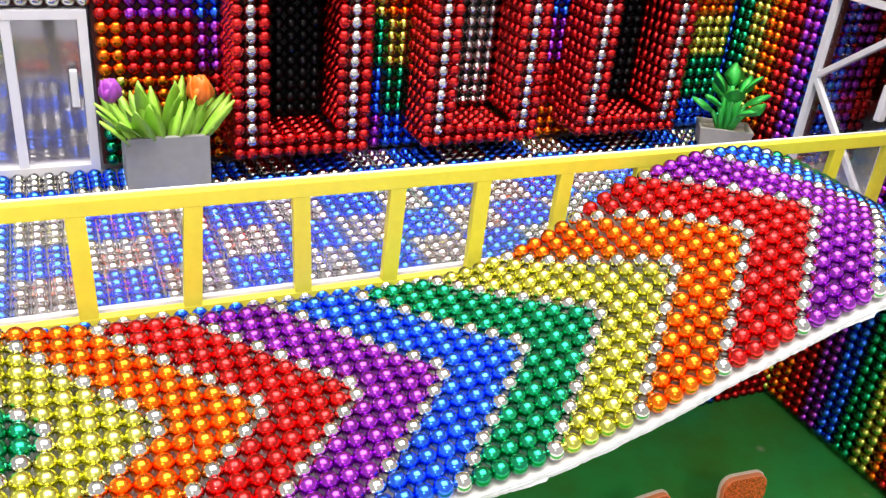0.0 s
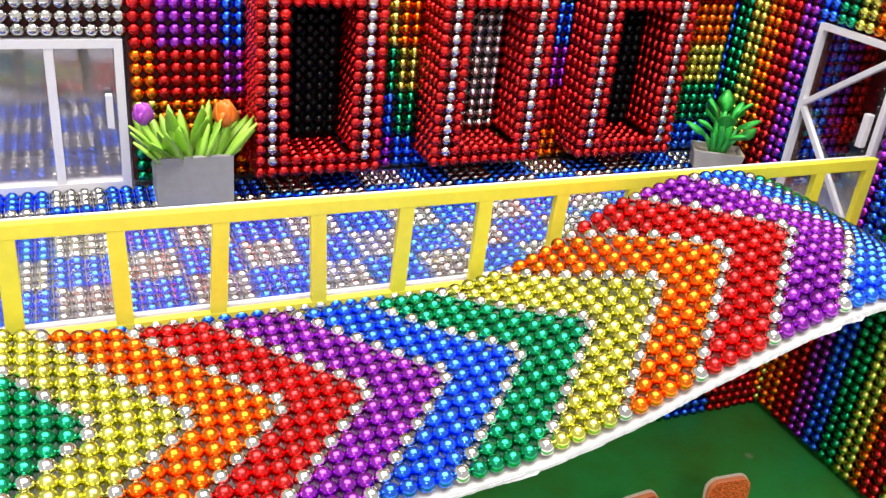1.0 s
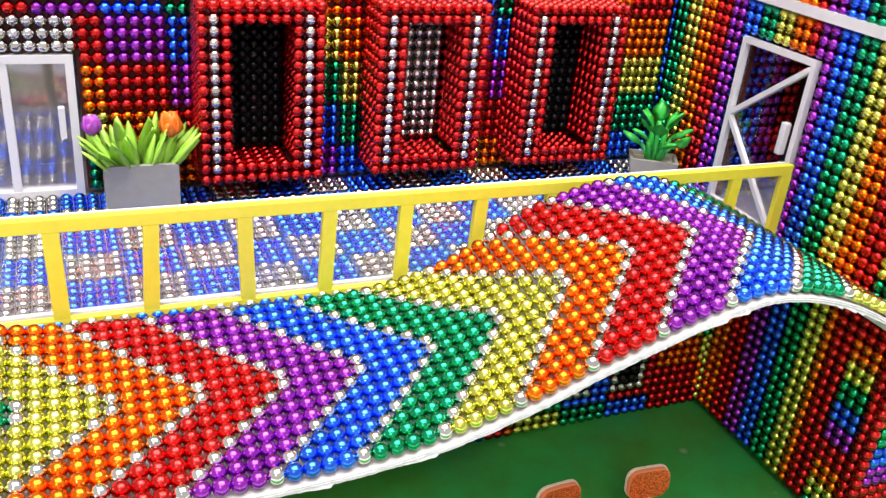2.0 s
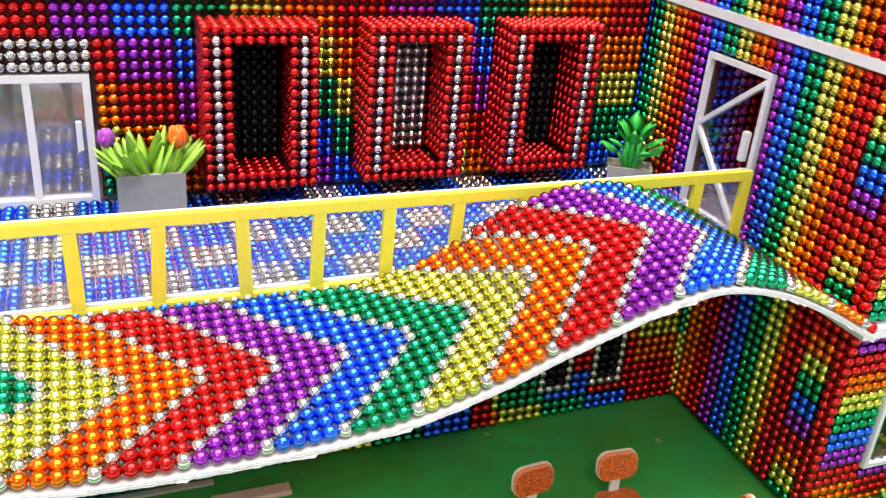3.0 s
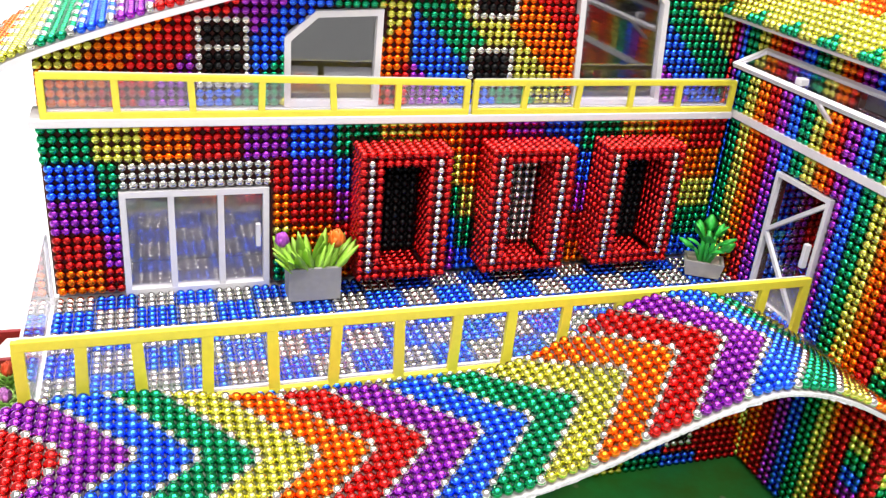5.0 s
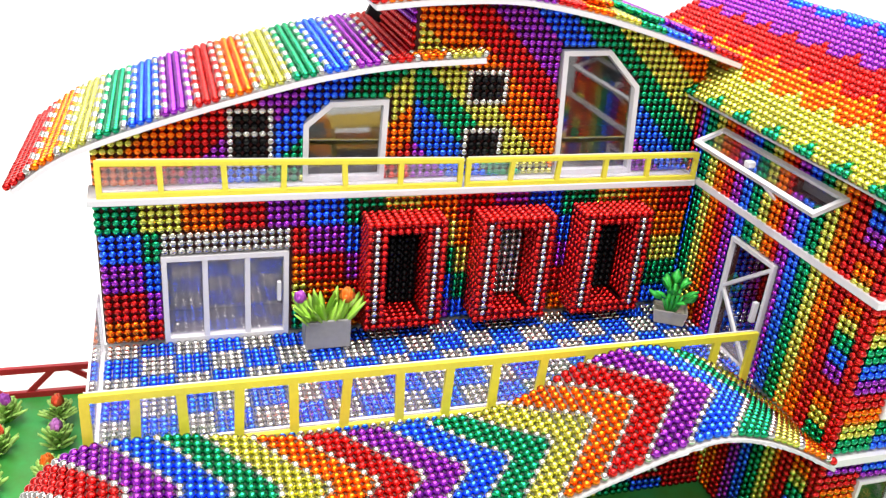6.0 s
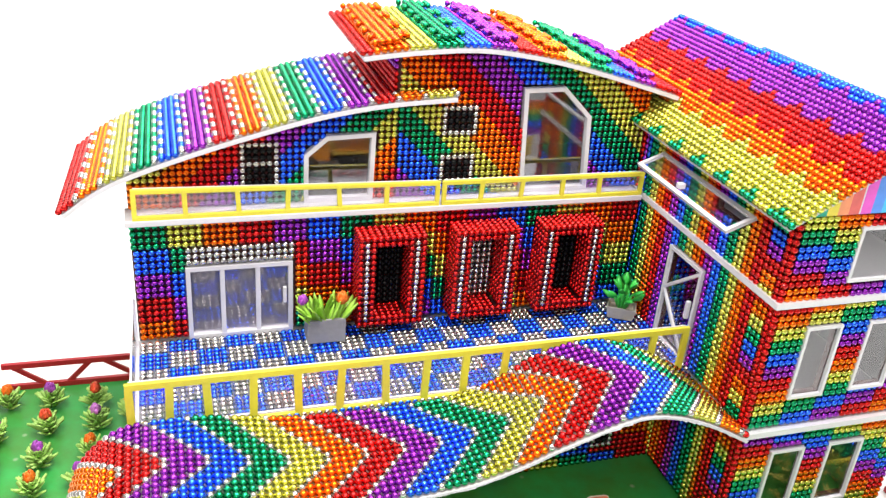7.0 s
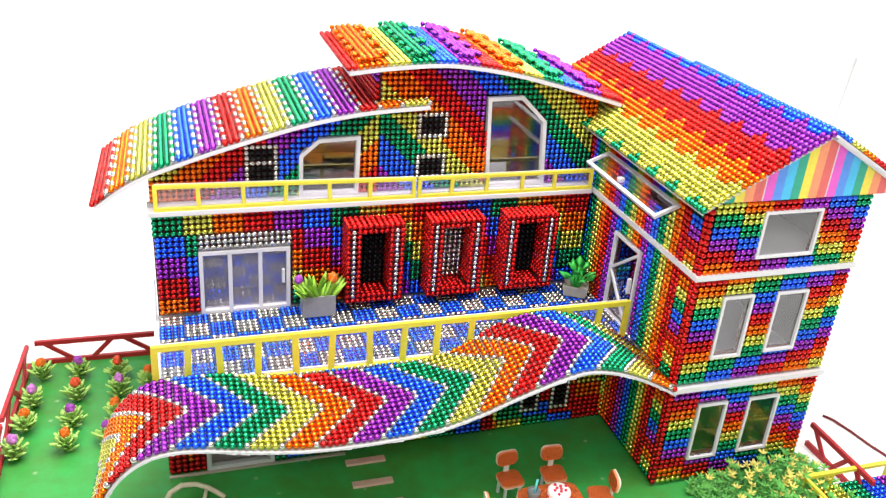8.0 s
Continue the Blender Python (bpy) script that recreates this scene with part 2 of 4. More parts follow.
def bar(p, q, wide, deep, up=(0, 0, 1), bevel=0.008, bm=None):
    """A straight bar of rectangular section from p to q; wide runs across up, deep along it."""
    bm = bm or bmesh.new()
    p, q = Vector(p), Vector(q)
    along = (q - p).normalized()
    side = along.cross(Vector(up)).normalized()
    top = side.cross(along)
    turn = Matrix((along, side, top)).transposed().to_4x4()
    m = Matrix.Translation((p + q) / 2) @ turn @ Matrix.Diagonal(((q - p).length, wide, deep, 1))
    made = bmesh.ops.create_cube(bm, size=1, matrix=m)["verts"]
    if bevel:
        bmesh.ops.bevel(bm, geom=list({e for v in made for e in v.link_edges}), offset=bevel, segments=2, affect="EDGES", profile=0.6)
    return bm


def tube(points, radius, sides=8, bm=None, taper=1.0):
    """A round tube along points."""
    bm = bm or bmesh.new()
    pts = [Vector(p) for p in points]
    rings = []
    for i, p in enumerate(pts):
        along = (pts[min(i + 1, len(pts) - 1)] - pts[max(i - 1, 0)]).normalized()
        side = along.orthogonal().normalized() if i == 0 else (side - along * side.dot(along)).normalized()
        other = along.cross(side)
        r = radius * (1 + (taper - 1) * i / max(1, len(pts) - 1))
        rings.append([bm.verts.new(p + side * (r * math.cos(a)) + other * (r * math.sin(a))) for a in (2 * math.pi * k / sides for k in range(sides))])
    for a, b in zip(rings, rings[1:]):
        for k in range(sides):
            bm.faces.new((a[k], a[(k + 1) % sides], b[(k + 1) % sides], b[k]))
    bm.faces.new(rings[0][::-1])
    bm.faces.new(rings[-1])
    return bm


def slab_of(outline, place, near, far, bm=None):
    """A plate with the given outline; place turns (a, b, depth) into plan units."""
    bm = bm or bmesh.new()
    front, back = [[bm.verts.new(place(a, b, d)) for a, b in outline] for d in (near, far)]
    bm.faces.new(front)
    bm.faces.new(back[::-1])
    for i in range(len(outline)):
        j = (i + 1) % len(outline)
        bm.faces.new((front[i], back[i], back[j], front[j]))
    return bm


def ring_of(outline, wide, place, near, far):
    """A frame of even width along a closed outline."""
    pts = [Vector(p) for p in outline]
    n = len(pts)
    area = sum(pts[i].x * pts[(i + 1) % n].y - pts[(i + 1) % n].x * pts[i].y for i in range(n))
    inner = []
    for i in range(n):
        a, b = (pts[i] - pts[i - 1]).normalized(), (pts[(i + 1) % n] - pts[i]).normalized()
        na, nb = Vector((-a.y, a.x)), Vector((-b.y, b.x))
        if area < 0:
            na, nb = -na, -nb
        mid = (na + nb).normalized()
        inner.append(pts[i] + mid * (wide / max(0.3, mid.dot(na))))
    bm = bmesh.new()
    loops = [[bm.verts.new(place(p.x, p.y, d)) for p in ps] for ps, d in ((pts, near), (inner, near), (inner, far), (pts, far))]
    for k in range(4):
        a, b = loops[k], loops[(k + 1) % 4]
        for i in range(n):
            j = (i + 1) % n
            bm.faces.new((a[i], a[j], b[j], b[i]))
    return bm


def ball_arrays(level):
    """A round ball: each face of an icosahedron cut level times along its edges."""
    bm = bmesh.new()
    bmesh.ops.create_icosphere(bm, subdivisions=1, radius=1.0)
    vs, fs, seen = [], [], {}

    def corner(v):
        v = v.normalized()
        key = tuple(round(c, 4) for c in v)
        if key not in seen:
            seen[key] = len(vs)
            vs.append(v[:])
        return seen[key]

    for f in bm.faces:
        a, b, c = (v.co for v in f.verts)
        at = lambda i, j: corner(a + (b - a) * (i / level) + (c - a) * (j / level))
        for i in range(level):
            for j in range(level - i):
                fs.append((at(i, j), at(i + 1, j), at(i, j + 1)))
                if i + j < level - 1:
                    fs.append((at(i + 1, j), at(i + 1, j + 1), at(i, j + 1)))
    bm.free()
    return np.array(vs, dtype=np.float32), np.array(fs, dtype=np.int32)


def seated(level):
    """A ball without the cap that is pressed into the glue below it; it stands on z."""
    vs, fs = ball_arrays(level)
    fs = fs[(vs[fs][:, :, 2] > -0.62).any(1)]
    kept, back = np.unique(fs, return_inverse=True)
    return vs[kept], back.reshape(-1, 3).astype(np.int32)


BALL = {k: seated(k) for k in (2, 3, 4, 5)}
ORDER = [R, O, Y, G, B, V, W, K]
SINGLE = {}


def single_bead(colour, radius, level):
    """The shared mesh of one bead of a colour."""
    key = (colour, radius, level)
    if key not in SINGLE:
        vs, fs = BALL[level]
        me = bpy.data.meshes.new("bead_" + colour)
        me.from_pydata((vs * radius * U).tolist(), [], fs.tolist())
        me.shade_smooth()
        me.materials.append(BEAD[colour])
        SINGLE[key] = me
    return SINGLE[key]


def beads(parent, items, near, radius=0.048, level=3, count=300, wobble=0.0013, out=(0, 0, 1), finer=0):
    """Beads on a surface. items: (x, y, z, colour), or with the surface's normal in x and z after that.
    Those closest to the plan point near are pieces of their own, the rest one mesh."""
    base = BASE[parent]
    rng = np.random.default_rng(len(items))
    at = np.array([i[:3] for i in items], dtype=np.float64) + rng.normal(0, wobble, (len(items), 3))
    turns = [Vector((i[4], 0, i[5]) if len(i) > 4 else out).to_track_quat("Z", "Y") for i in items]
    order = np.argsort(((at - np.array(near)) ** 2).sum(1), kind="stable")
    for k in order[:count]:
        ob = new("bead", single_bead(items[k][3], radius, level + finer))
        ob.parent = parent
        ob.rotation_mode = "QUATERNION"
        ob.rotation_quaternion = turns[k]
        ob.location = P(*at[k]) - base
    rest = order[count:]
    if not len(rest):
        return
    vs, fs = BALL[level]
    spin = np.array([turns[k].to_matrix() for k in rest])
    centre = at[rest] * U + np.array([0, 0, RISE * U]) - np.array(base)
    co = (centre[:, None, :] + np.einsum("nij,vj->nvi", spin, vs) * (radius * U)).reshape(-1, 3).astype(np.float32)
    faces = (fs[None] + (np.arange(len(rest)) * len(vs))[:, None, None]).reshape(-1, 3).astype(np.int32)
    me = bpy.data.meshes.new("bead_field")
    me.vertices.add(len(co))
    me.vertices.foreach_set("co", co.ravel())
    me.loops.add(faces.size)
    me.loops.foreach_set("vertex_index", faces.ravel())
    me.polygons.add(len(faces))
    me.polygons.foreach_set("loop_start", np.arange(0, faces.size, 3, dtype=np.int32))
    for c in ORDER:
        me.materials.append(BEAD[c])
    tone = np.array([ORDER.index(items[k][3]) for k in rest], dtype=np.int32)
    me.polygons.foreach_set("material_index", np.repeat(tone, len(fs)))
    me.update(calc_edges=True)
    me.shade_smooth()
    ob = new("bead_field", me)
    ob.parent = parent
    tagged(ob, "rows of small lacquered metal beads", kind="stuff")


def cells_board(cells, corner, near, far):
    """A backing sheet made of the grid cells that carry beads. corner(i, j, depth) gives a cell corner in plan units."""
    bm = bmesh.new()
    cells = set(cells)
    made = {}

    def v(i, j, d):
        if (i, j, d) not in made:
            made[(i, j, d)] = bm.verts.new(corner(i, j, d))
        return made[(i, j, d)]

    for i, j in cells:
        for d in (near, far):
            bm.faces.new((v(i, j, d), v(i + 1, j, d), v(i + 1, j + 1, d), v(i, j + 1, d)))
        for di, dj, a, b in ((-1, 0, (0, 0), (0, 1)), (1, 0, (1, 0), (1, 1)), (0, -1, (0, 0), (1, 0)), (0, 1, (0, 1), (1, 1))):
            if (i + di, j + dj) not in cells:
                bm.faces.new((v(i + a[0], j + a[1], near), v(i + b[0], j + b[1], near), v(i + b[0], j + b[1], far), v(i + a[0], j + a[1], far)))
    return bm


def inside(poly, x, y):
    hit, n = False, len(poly)
    for i in range(n):
        (ax, ay), (bx, by) = poly[i], poly[(i + 1) % n]
        if (ay > y) != (by > y) and x < ax + (y - ay) * (bx - ax) / (by - ay):
            hit = not hit
    return hit


def curve_at(points, x):
    """A smooth height line through (x, z) points."""
    n = len(points)
    i = max(0, min(n - 2, next((k for k in range(n - 1) if x <= points[k + 1][0]), n - 2)))
    (x0, z0), (x1, z1) = points[i], points[i + 1]
    m0 = (z1 - points[i - 1][1]) / (x1 - points[i - 1][0]) if i else (z1 - z0) / (x1 - x0)
    m1 = (points[i + 2][1] - z0) / (points[i + 2][0] - x0) if i + 2 < n else (z1 - z0) / (x1 - x0)
    h = x1 - x0
    t = (x - x0) / h
    return (2 * t**3 - 3 * t**2 + 1) * z0 + (t**3 - 2 * t**2 + t) * h * m0 + (3 * t**2 - 2 * t**3) * z1 + (t**3 - t**2) * h * m1


def arc_steps(points, step):
    """Points (x, z) and slopes at even steps along a smooth line that may turn back on itself."""
    pts = [Vector(p) for p in points]
    fine = []
    for i in range(len(pts) - 1):
        a, b = pts[i], pts[i + 1]
        ma = (b - pts[i - 1]) / 2 if i else b - a
        mb = (pts[i + 2] - a) / 2 if i + 2 < len(pts) else b - a
        for k in range(24):
            t = k / 24
            fine.append(a * (2 * t**3 - 3 * t**2 + 1) + ma * (t**3 - 2 * t**2 + t) + b * (3 * t**2 - 2 * t**3) + mb * (t**3 - t**2))
    fine.append(pts[-1])
    out, run, want = [], 0.0, 0.0
    for a, b in zip(fine, fine[1:]):
        d = (b - a).length
        while d > 0 and want <= run + d:
            out.append((a.lerp(b, (want - run) / d), (b - a).normalized()))
            want += step
        run += d
    return out


# ---------------------------------------------------------------- table, board, backdrop
SWEEP = [(-17.0, -0.16), (6.5, -0.16)] + [(6.5 + 9.0 * math.sin(radians(k)), 8.84 - 9.0 * math.cos(radians(k))) for k in range(3, 91, 3)] + [(15.5, 15.0)]
bm = bmesh.new()
edge = [[bm.verts.new((x, y, z)) for x in (-14, 38)] for y, z in SWEEP]
for a, b in zip(edge, edge[1:]):
    bm.faces.new((a[0], a[1], b[1], b[0]))
for f in bm.faces:
    f.smooth = True
structure("backdrop", bm, paper_white, (0, 0, -0.16), "seamless white paper sweep used as table and backdrop", "backdrop")
structure("ground", boxed(-2.66, -7.5, -0.158, 10.92, 2.28, -0.1, 0.01), board_green, (4, -2, -0.158),
          "glossy green base board with pale specks under the toy house", "base board")


# ---------------------------------------------------------------- house: bead walls
SEQ = [G, Y, O, R, V, B]
FRONT = lambda a, b, d: (a, d, b)             # plane that faces the camera: a is x, b is z, d is y
SIDE = lambda a, b, d: (d, a, b)              # plane across it: a is y, b is z, d is x


def bead_wall(name, cells, colour, corner, centre, near, label, level=3, depth=(-0.022, 0.06), at=(0, 0, 0), count=300, bare=(), out=(0, -1, 0), radius=0.048):
    """A wall of beads on a dark backing card."""
    ob = structure(name, cells_board([c for c in cells if c not in bare], corner, *depth), backing, at, label, "wall")
    beads(ob, [(*centre(i, j), colour(i, j)) for i, j in cells], near, level=level, count=count, out=out, radius=radius)
    return ob


# middle storey: 80 beads long, 19 high, facing the balcony; its four top rows are a strip of their own
FLOOR = 2.0


def middle_colour(i, j):
    return W if 7 <= i <= 22 and 4 <= j <= 6 else SEQ[(i // 5 - j // 4) % 6]


def middle_x(i, j):
    return -0.005 + i * 0.0968 if j < 4 else 0.027 + i * 0.0962


def middle_z(j):
    return 3.525 + (3 - j) * 0.1013 if j < 4 else 2.85 + (10 - j) * 0.0966


BAYS = (3.117, 4.572, 5.968)
middle = [(i, j) for i in range(80) for j in range(19) if not (7 <= i <= 22 and j >= 7)
          and not (3 <= j <= 15 and any(x + 0.1 < middle_x(i + 0.5, j) < x + 0.83 for x in BAYS))]
bead_wall("wall_middle", middle, middle_colour, lambda i, j, d: (0.01 + i * 0.0964, 0.05 + d, middle_z(j - 0.5) if j else 3.9),
          lambda i, j: (middle_x(i + 0.5, j), 0.0, middle_z(j)), (1.6, 0, 3.2),
          "wall of rainbow metal beads in stepped colour blocks", level=4, at=(0, 0.05, FLOOR), radius=0.0494)

# ground storey, set forward under the balcony
G_Y = -1.53
G_WINDOWS = [(61, 65, 3, 15), (67, 71, 3, 15)]


def ground_colour(i, j):
    for a, b, lo, hi in G_WINDOWS:
        if a <= i < b and lo <= j < hi:
            return W if i in (a, b - 1) or j in (lo, hi - 1) else K
    if i < 6:
        return O if i == 3 and j > 1 else R
    if i > 55:
        return [G, B, R, R, O, Y][((i - 62) // 5 + (j + 1) // 3) % 6]
    return [R, B, G, Y, O, R][(5 - (i + 1) // 5 + j // 4) % 6]


ground_cells = [(i, j) for i in range(78) for j in range(19) if not (6 <= i <= 16 and j < 14)]
bead_wall("wall_ground", ground_cells, ground_colour, lambda i, j, d: (i * 0.1, G_Y + 0.05 + d, -0.09 + j * 0.1),
          lambda i, j: (i * 0.1 + 0.05, G_Y, -0.04 + j * 0.1), (7.0, -1.5, 0.4),
          "ground storey wall of dark rainbow beads with two black windows", level=3, at=(0, G_Y, -0.1), radius=0.0496)

# roof lines
LEFT_ROOF = [(-0.82, 4.055), (-0.43, 4.34), (0.0, 4.56), (0.78, 4.835), (1.655, 5.10), (2.55, 5.335), (3.47, 5.49), (4.56, 5.57)]
HIGH_ROOF = [(3.15, 6.15), (3.90, 6.23), (4.85, 6.26), (5.86, 6.12), (6.93, 5.86), (8.11, 5.52)]
EDGE_Y, BACK_Y, UP_Y = -0.02, 2.65, 0.28
TIGHT = 0.0937       # beads of the upper storey and roofs touch one another
TALL_X = 40 * TIGHT
LEFT_WINDOW = [(2.394, 3.965), (2.395, 4.69), (2.712, 4.965), (3.425, 5.0), (3.405, 3.965)]
TALL_WINDOW = [(5.725, 3.965), (5.635, 5.61), (6.29, 5.63), (6.775, 5.165), (6.865, 3.965)]



def upper_colour(i, j):
    for a, b, lo, hi, bars in ((16, 22, 2, 10, (6,)), (47, 53, 10, 15, ()), (47, 53, 2, 7, ())):
        if a <= i < b and lo <= j < hi:
            return W if i in (a, b - 1) or j in (lo, hi - 1) or j in bars else K
    if i < j < 4:
        return O
    if i < 40:
        return [Y, O, R, V, B, G][int((i - j + 35) // 5) % 6]
    return [B, G, Y, O, R, V][int((i - 40 + j - 4.6 + 32.4) / 5.4) % 6]


upper = []
for i in range(83):
    for j in range(25):
        x, z = (i + 0.5) * TIGHT, 4.012 + j * TIGHT
        roof = curve_at(LEFT_ROOF, x) if i < 40 else curve_at(HIGH_ROOF, x)
        if z + 0.05 < roof and not inside(LEFT_WINDOW, x, z) and not inside(TALL_WINDOW, x, z):
            upper.append((i, j))
bead_wall("wall_upper", upper, upper_colour, lambda i, j, d: (i * TIGHT, UP_Y + 0.05 + d, 3.962 + j * TIGHT),
          lambda i, j: ((i + 0.5) * TIGHT, UP_Y, 4.012 + j * TIGHT), (4.6, 0.4, 4.6),
          "upper wall of beads in diagonal rainbow stripes", at=(0, UP_Y, 3.95))

# the step of the taller block above the left roof
step = [(i, j) for i in range(17) for j in range(8)]
bead_wall("wall_step", step, lambda i, j: [O, R, R, R, R, V, V, V][j], lambda i, j, d: (TALL_X + d, UP_Y + 0.05 + i * 0.1, 5.42 + j * 0.1 - 0.05),
          lambda i, j: (TALL_X - 0.03, UP_Y + 0.09 + i * 0.1, 5.42 + j * 0.1), (3.9, 0.7, 5.6),
          "short side wall of red and orange beads above the lower roof", at=(TALL_X, UP_Y, 5.4), count=60, out=(-1, 0, 0))

# wing, three storeys
WX, WY, WR = 7.8, -3.53, 10.65
STRIPE = [B] + [c for c in (G, Y, O, R, V, B, G, Y, O) for _ in (0, 1)] + [R] + [c for c in (V, B, G, Y, O, R) for _ in (0, 1)]


def corner_block(j, off):
    return [R, O, Y, G, B, V][((j + off) // 2) % 6]


def side_colour(off, back=0):
    def pick(i, j):
        if i == 35:
            return R
        if i >= 32:
            return corner_block(j, off)
        if back and i < 23:
            return [Y, O, O, R, R, V, V][i - 16]
        return R if back and i >= 30 else STRIPE[max(0, i - back)]
    return pick


def side_wall(name, z_top, rows, first, off, label, skip=lambda i, j: False, back=0):
    cells = [(i, j) for i in range(first, 36) for j in range(rows) if not skip(i, j)]
    pick = side_colour(off, back)
    return bead_wall(name, cells, lambda i, j: pick(i, j) if i >= 0 else [V, R, O, Y, G, B][(-i // 2) % 6], lambda i, j, d: (WX + 0.05 + d, 0.11 - i * 0.1, z_top - j * 0.1),
                     lambda i, j: (WX, 0.06 - i * 0.1, z_top - 0.05 - j * 0.1), (7.8, -2.6, z_top - 0.8), label, at=(WX, -1.7, z_top - rows * 0.1), out=(-1, 0, 0), level=4 if name.endswith("side_middle") else 3, radius=0.0508)


side_wall("wall_wing_side_middle", 3.88, 19, 0, 1, "wing side wall of narrow upright rainbow bead stripes", lambda i, j: 12 <= i <= 20 and j >= 3)
side_wall("wall_wing_side_upper", 5.03, 11, -6, 6, "upper wing side wall of striped beads below the eaves", lambda i, j: 20 <= i <= 26 and 3 <= j <= 4)
side_wall("wall_wing_side_ground", 1.85, 19, 16, 0, "shaded ground storey wing wall of striped beads", back=1)


def wing_wall(name, z_top, rows, pick, holes, label):
    cells = [(i, j) for i in range(29) for j in range(rows)
             if z_top - j * 0.1 < 5.12 + i * 0.055 and not any(a < WX + i * 0.1 < b and lo < z_top - 0.05 - j * 0.1 < hi for a, b, lo, hi in holes)]
    return bead_wall(name, cells, pick, lambda i, j, d: (WX - 0.05 + i * 0.1, WY + 0.05 + d, z_top - j * 0.1),
                     lambda i, j: (WX + i * 0.1, WY, z_top - 0.05 - j * 0.1), (8.3, WY, z_top - 0.9), label, at=(9.2, WY, z_top - rows * 0.1), count=200, bare={(0, j) for j in range(rows)}, radius=0.0498)


WING_WINDOWS = {"upper": [(8.71, 9.75, 4.19, 4.97)], "middle": [(8.33, 8.89, 2.42, 3.55), (9.32, 9.91, 2.44, 3.55)], "ground": [(8.35, 8.91, 0.39, 1.52), (9.32, 9.93, 0.40, 1.52)]}
wing_wall("wall_wing_front_upper", 5.15, 12, lambda i, j: R if i == 0 else [O, R, V, B, G, Y][((i - 1) // 5 + (11 - j) // 2) % 6], WING_WINDOWS["upper"], "upper wing front wall of small rainbow bead blocks")
wing_wall("wall_wing_front_middle", 3.86, 19, lambda i, j: R if i == 0 else [R, O, Y, G, B, V][((i - 1) // 5 + (j + 1) // 2) % 6], WING_WINDOWS["middle"], "middle wing front wall of stepped rainbow bead blocks")
wing_wall("wall_wing_front_ground", 1.84, 19, lambda i, j: R if i == 0 else [V, R, O, Y, G, B][(j // 2 - (i - 1) // 5) % 6], WING_WINDOWS["ground"], "ground wing front wall of stepped rainbow bead blocks")

# end wall of the room behind the wing's side door
inner = [(i, j) for i in range(8) for j in range(17)]
bead_wall("wall_wing_inner", inner, lambda i, j: [B, B, G, G, Y, Y, O, O, R, R, R][i] if j == 0 else B if i < 4 else V if i < 6 else R,
          lambda i, j, d: (7.9 + i * 0.1, -0.88 + d, 3.66 - j * 0.1), lambda i, j: (7.95 + i * 0.1, -0.93, 3.61 - j * 0.1), (8.0, -0.9, 2.8),
          "inner wall of blue, purple and red beads behind the side door", at=(8.4, -0.9, 1.96), count=60)

# plain boards that close the house behind the bead walls, darkened for indoor shade
back = [(0.0, -0.1), (10.6, -0.1), (10.6, 5.2), (8.2, 5.3)] + [(x, z - 0.12) for x, z in HIGH_ROOF[::-1][1:5]] + [(TALL_X, 6.0)]
back += [(x, z - 0.12) for x, z in LEFT_ROOF[6:2:-1]] + [(0.0, 4.4)]
structure("wall_back", slab_of(back, FRONT, 2.32, 2.4), card, (5, 2.36, -0.1), "board closing the back of the house, darkened to stand for interior shade", "wall")
structure("wall_back_gable", slab_of([(7.9, 5.21), (11.3, 5.21), (9.6, 6.05)], FRONT, 2.32, 2.4), card, (9.6, 2.36, 5.2), "board closing the back gable of the wing, darkened to stand for interior shade", "wall")
structure("wall_left", boxed(0.06, 0.5, 1.98, 0.12, 2.3, 4.4, 0), card, (0, 1, 2), "card end board of the house, darkened to stand for interior shade", "wall")
structure("wall_left_ground", boxed(0.0, -1.38, -0.1, 0.06, 2.3, 1.85, 0), card, (0, 0, -0.1), "card end board of the ground storey, darkened to stand for interior shade", "wall")
structure("wall_right", boxed(10.58, -3.4, -0.1, 10.64, 2.3, 5.0, 0), card, (10.6, -0.5, -0.1), "card outer board of the wing, darkened to stand for interior shade", "wall")


# ---------------------------------------------------------------- slabs and floor
structure("floor_middle", boxed(0.06, 0.122, 1.87, 7.9, 2.3, 1.95, 0), inner_card, (4, 1.5, 1.87), "lavender grey card floor inside the middle storey", "floor")
structure("wall_inner_middle", boxed(0.16, 0.85, 1.952, 2.9, 0.9, 3.86, 0), partition_card, (1.5, 0.87, 1.95), "lavender grey card partition behind the sliding door", "wall")
structure("slab_balcony", boxed(-0.06, -2.2, 1.87, 7.78, 0.12, 1.95, 0.01), white, (4, -1, 1.87), "white plastic slab under the balcony floor", "slab")
structure("slab_upper", boxed(-0.05, -0.11, 3.872, 7.7, 0.38, 3.957, 0.012), white, (4, 0.3, 3.91), "white plastic slab of the upper balcony", "slab")
# the dimness of the room is put into this floor's colour
structure("floor_upper", boxed(0.06, 0.382, 3.88, 7.9, 2.3, 3.95, 0), card, (4, 1.5, 3.88), "card floor inside the upper storey, darkened to stand for interior shade", "floor")


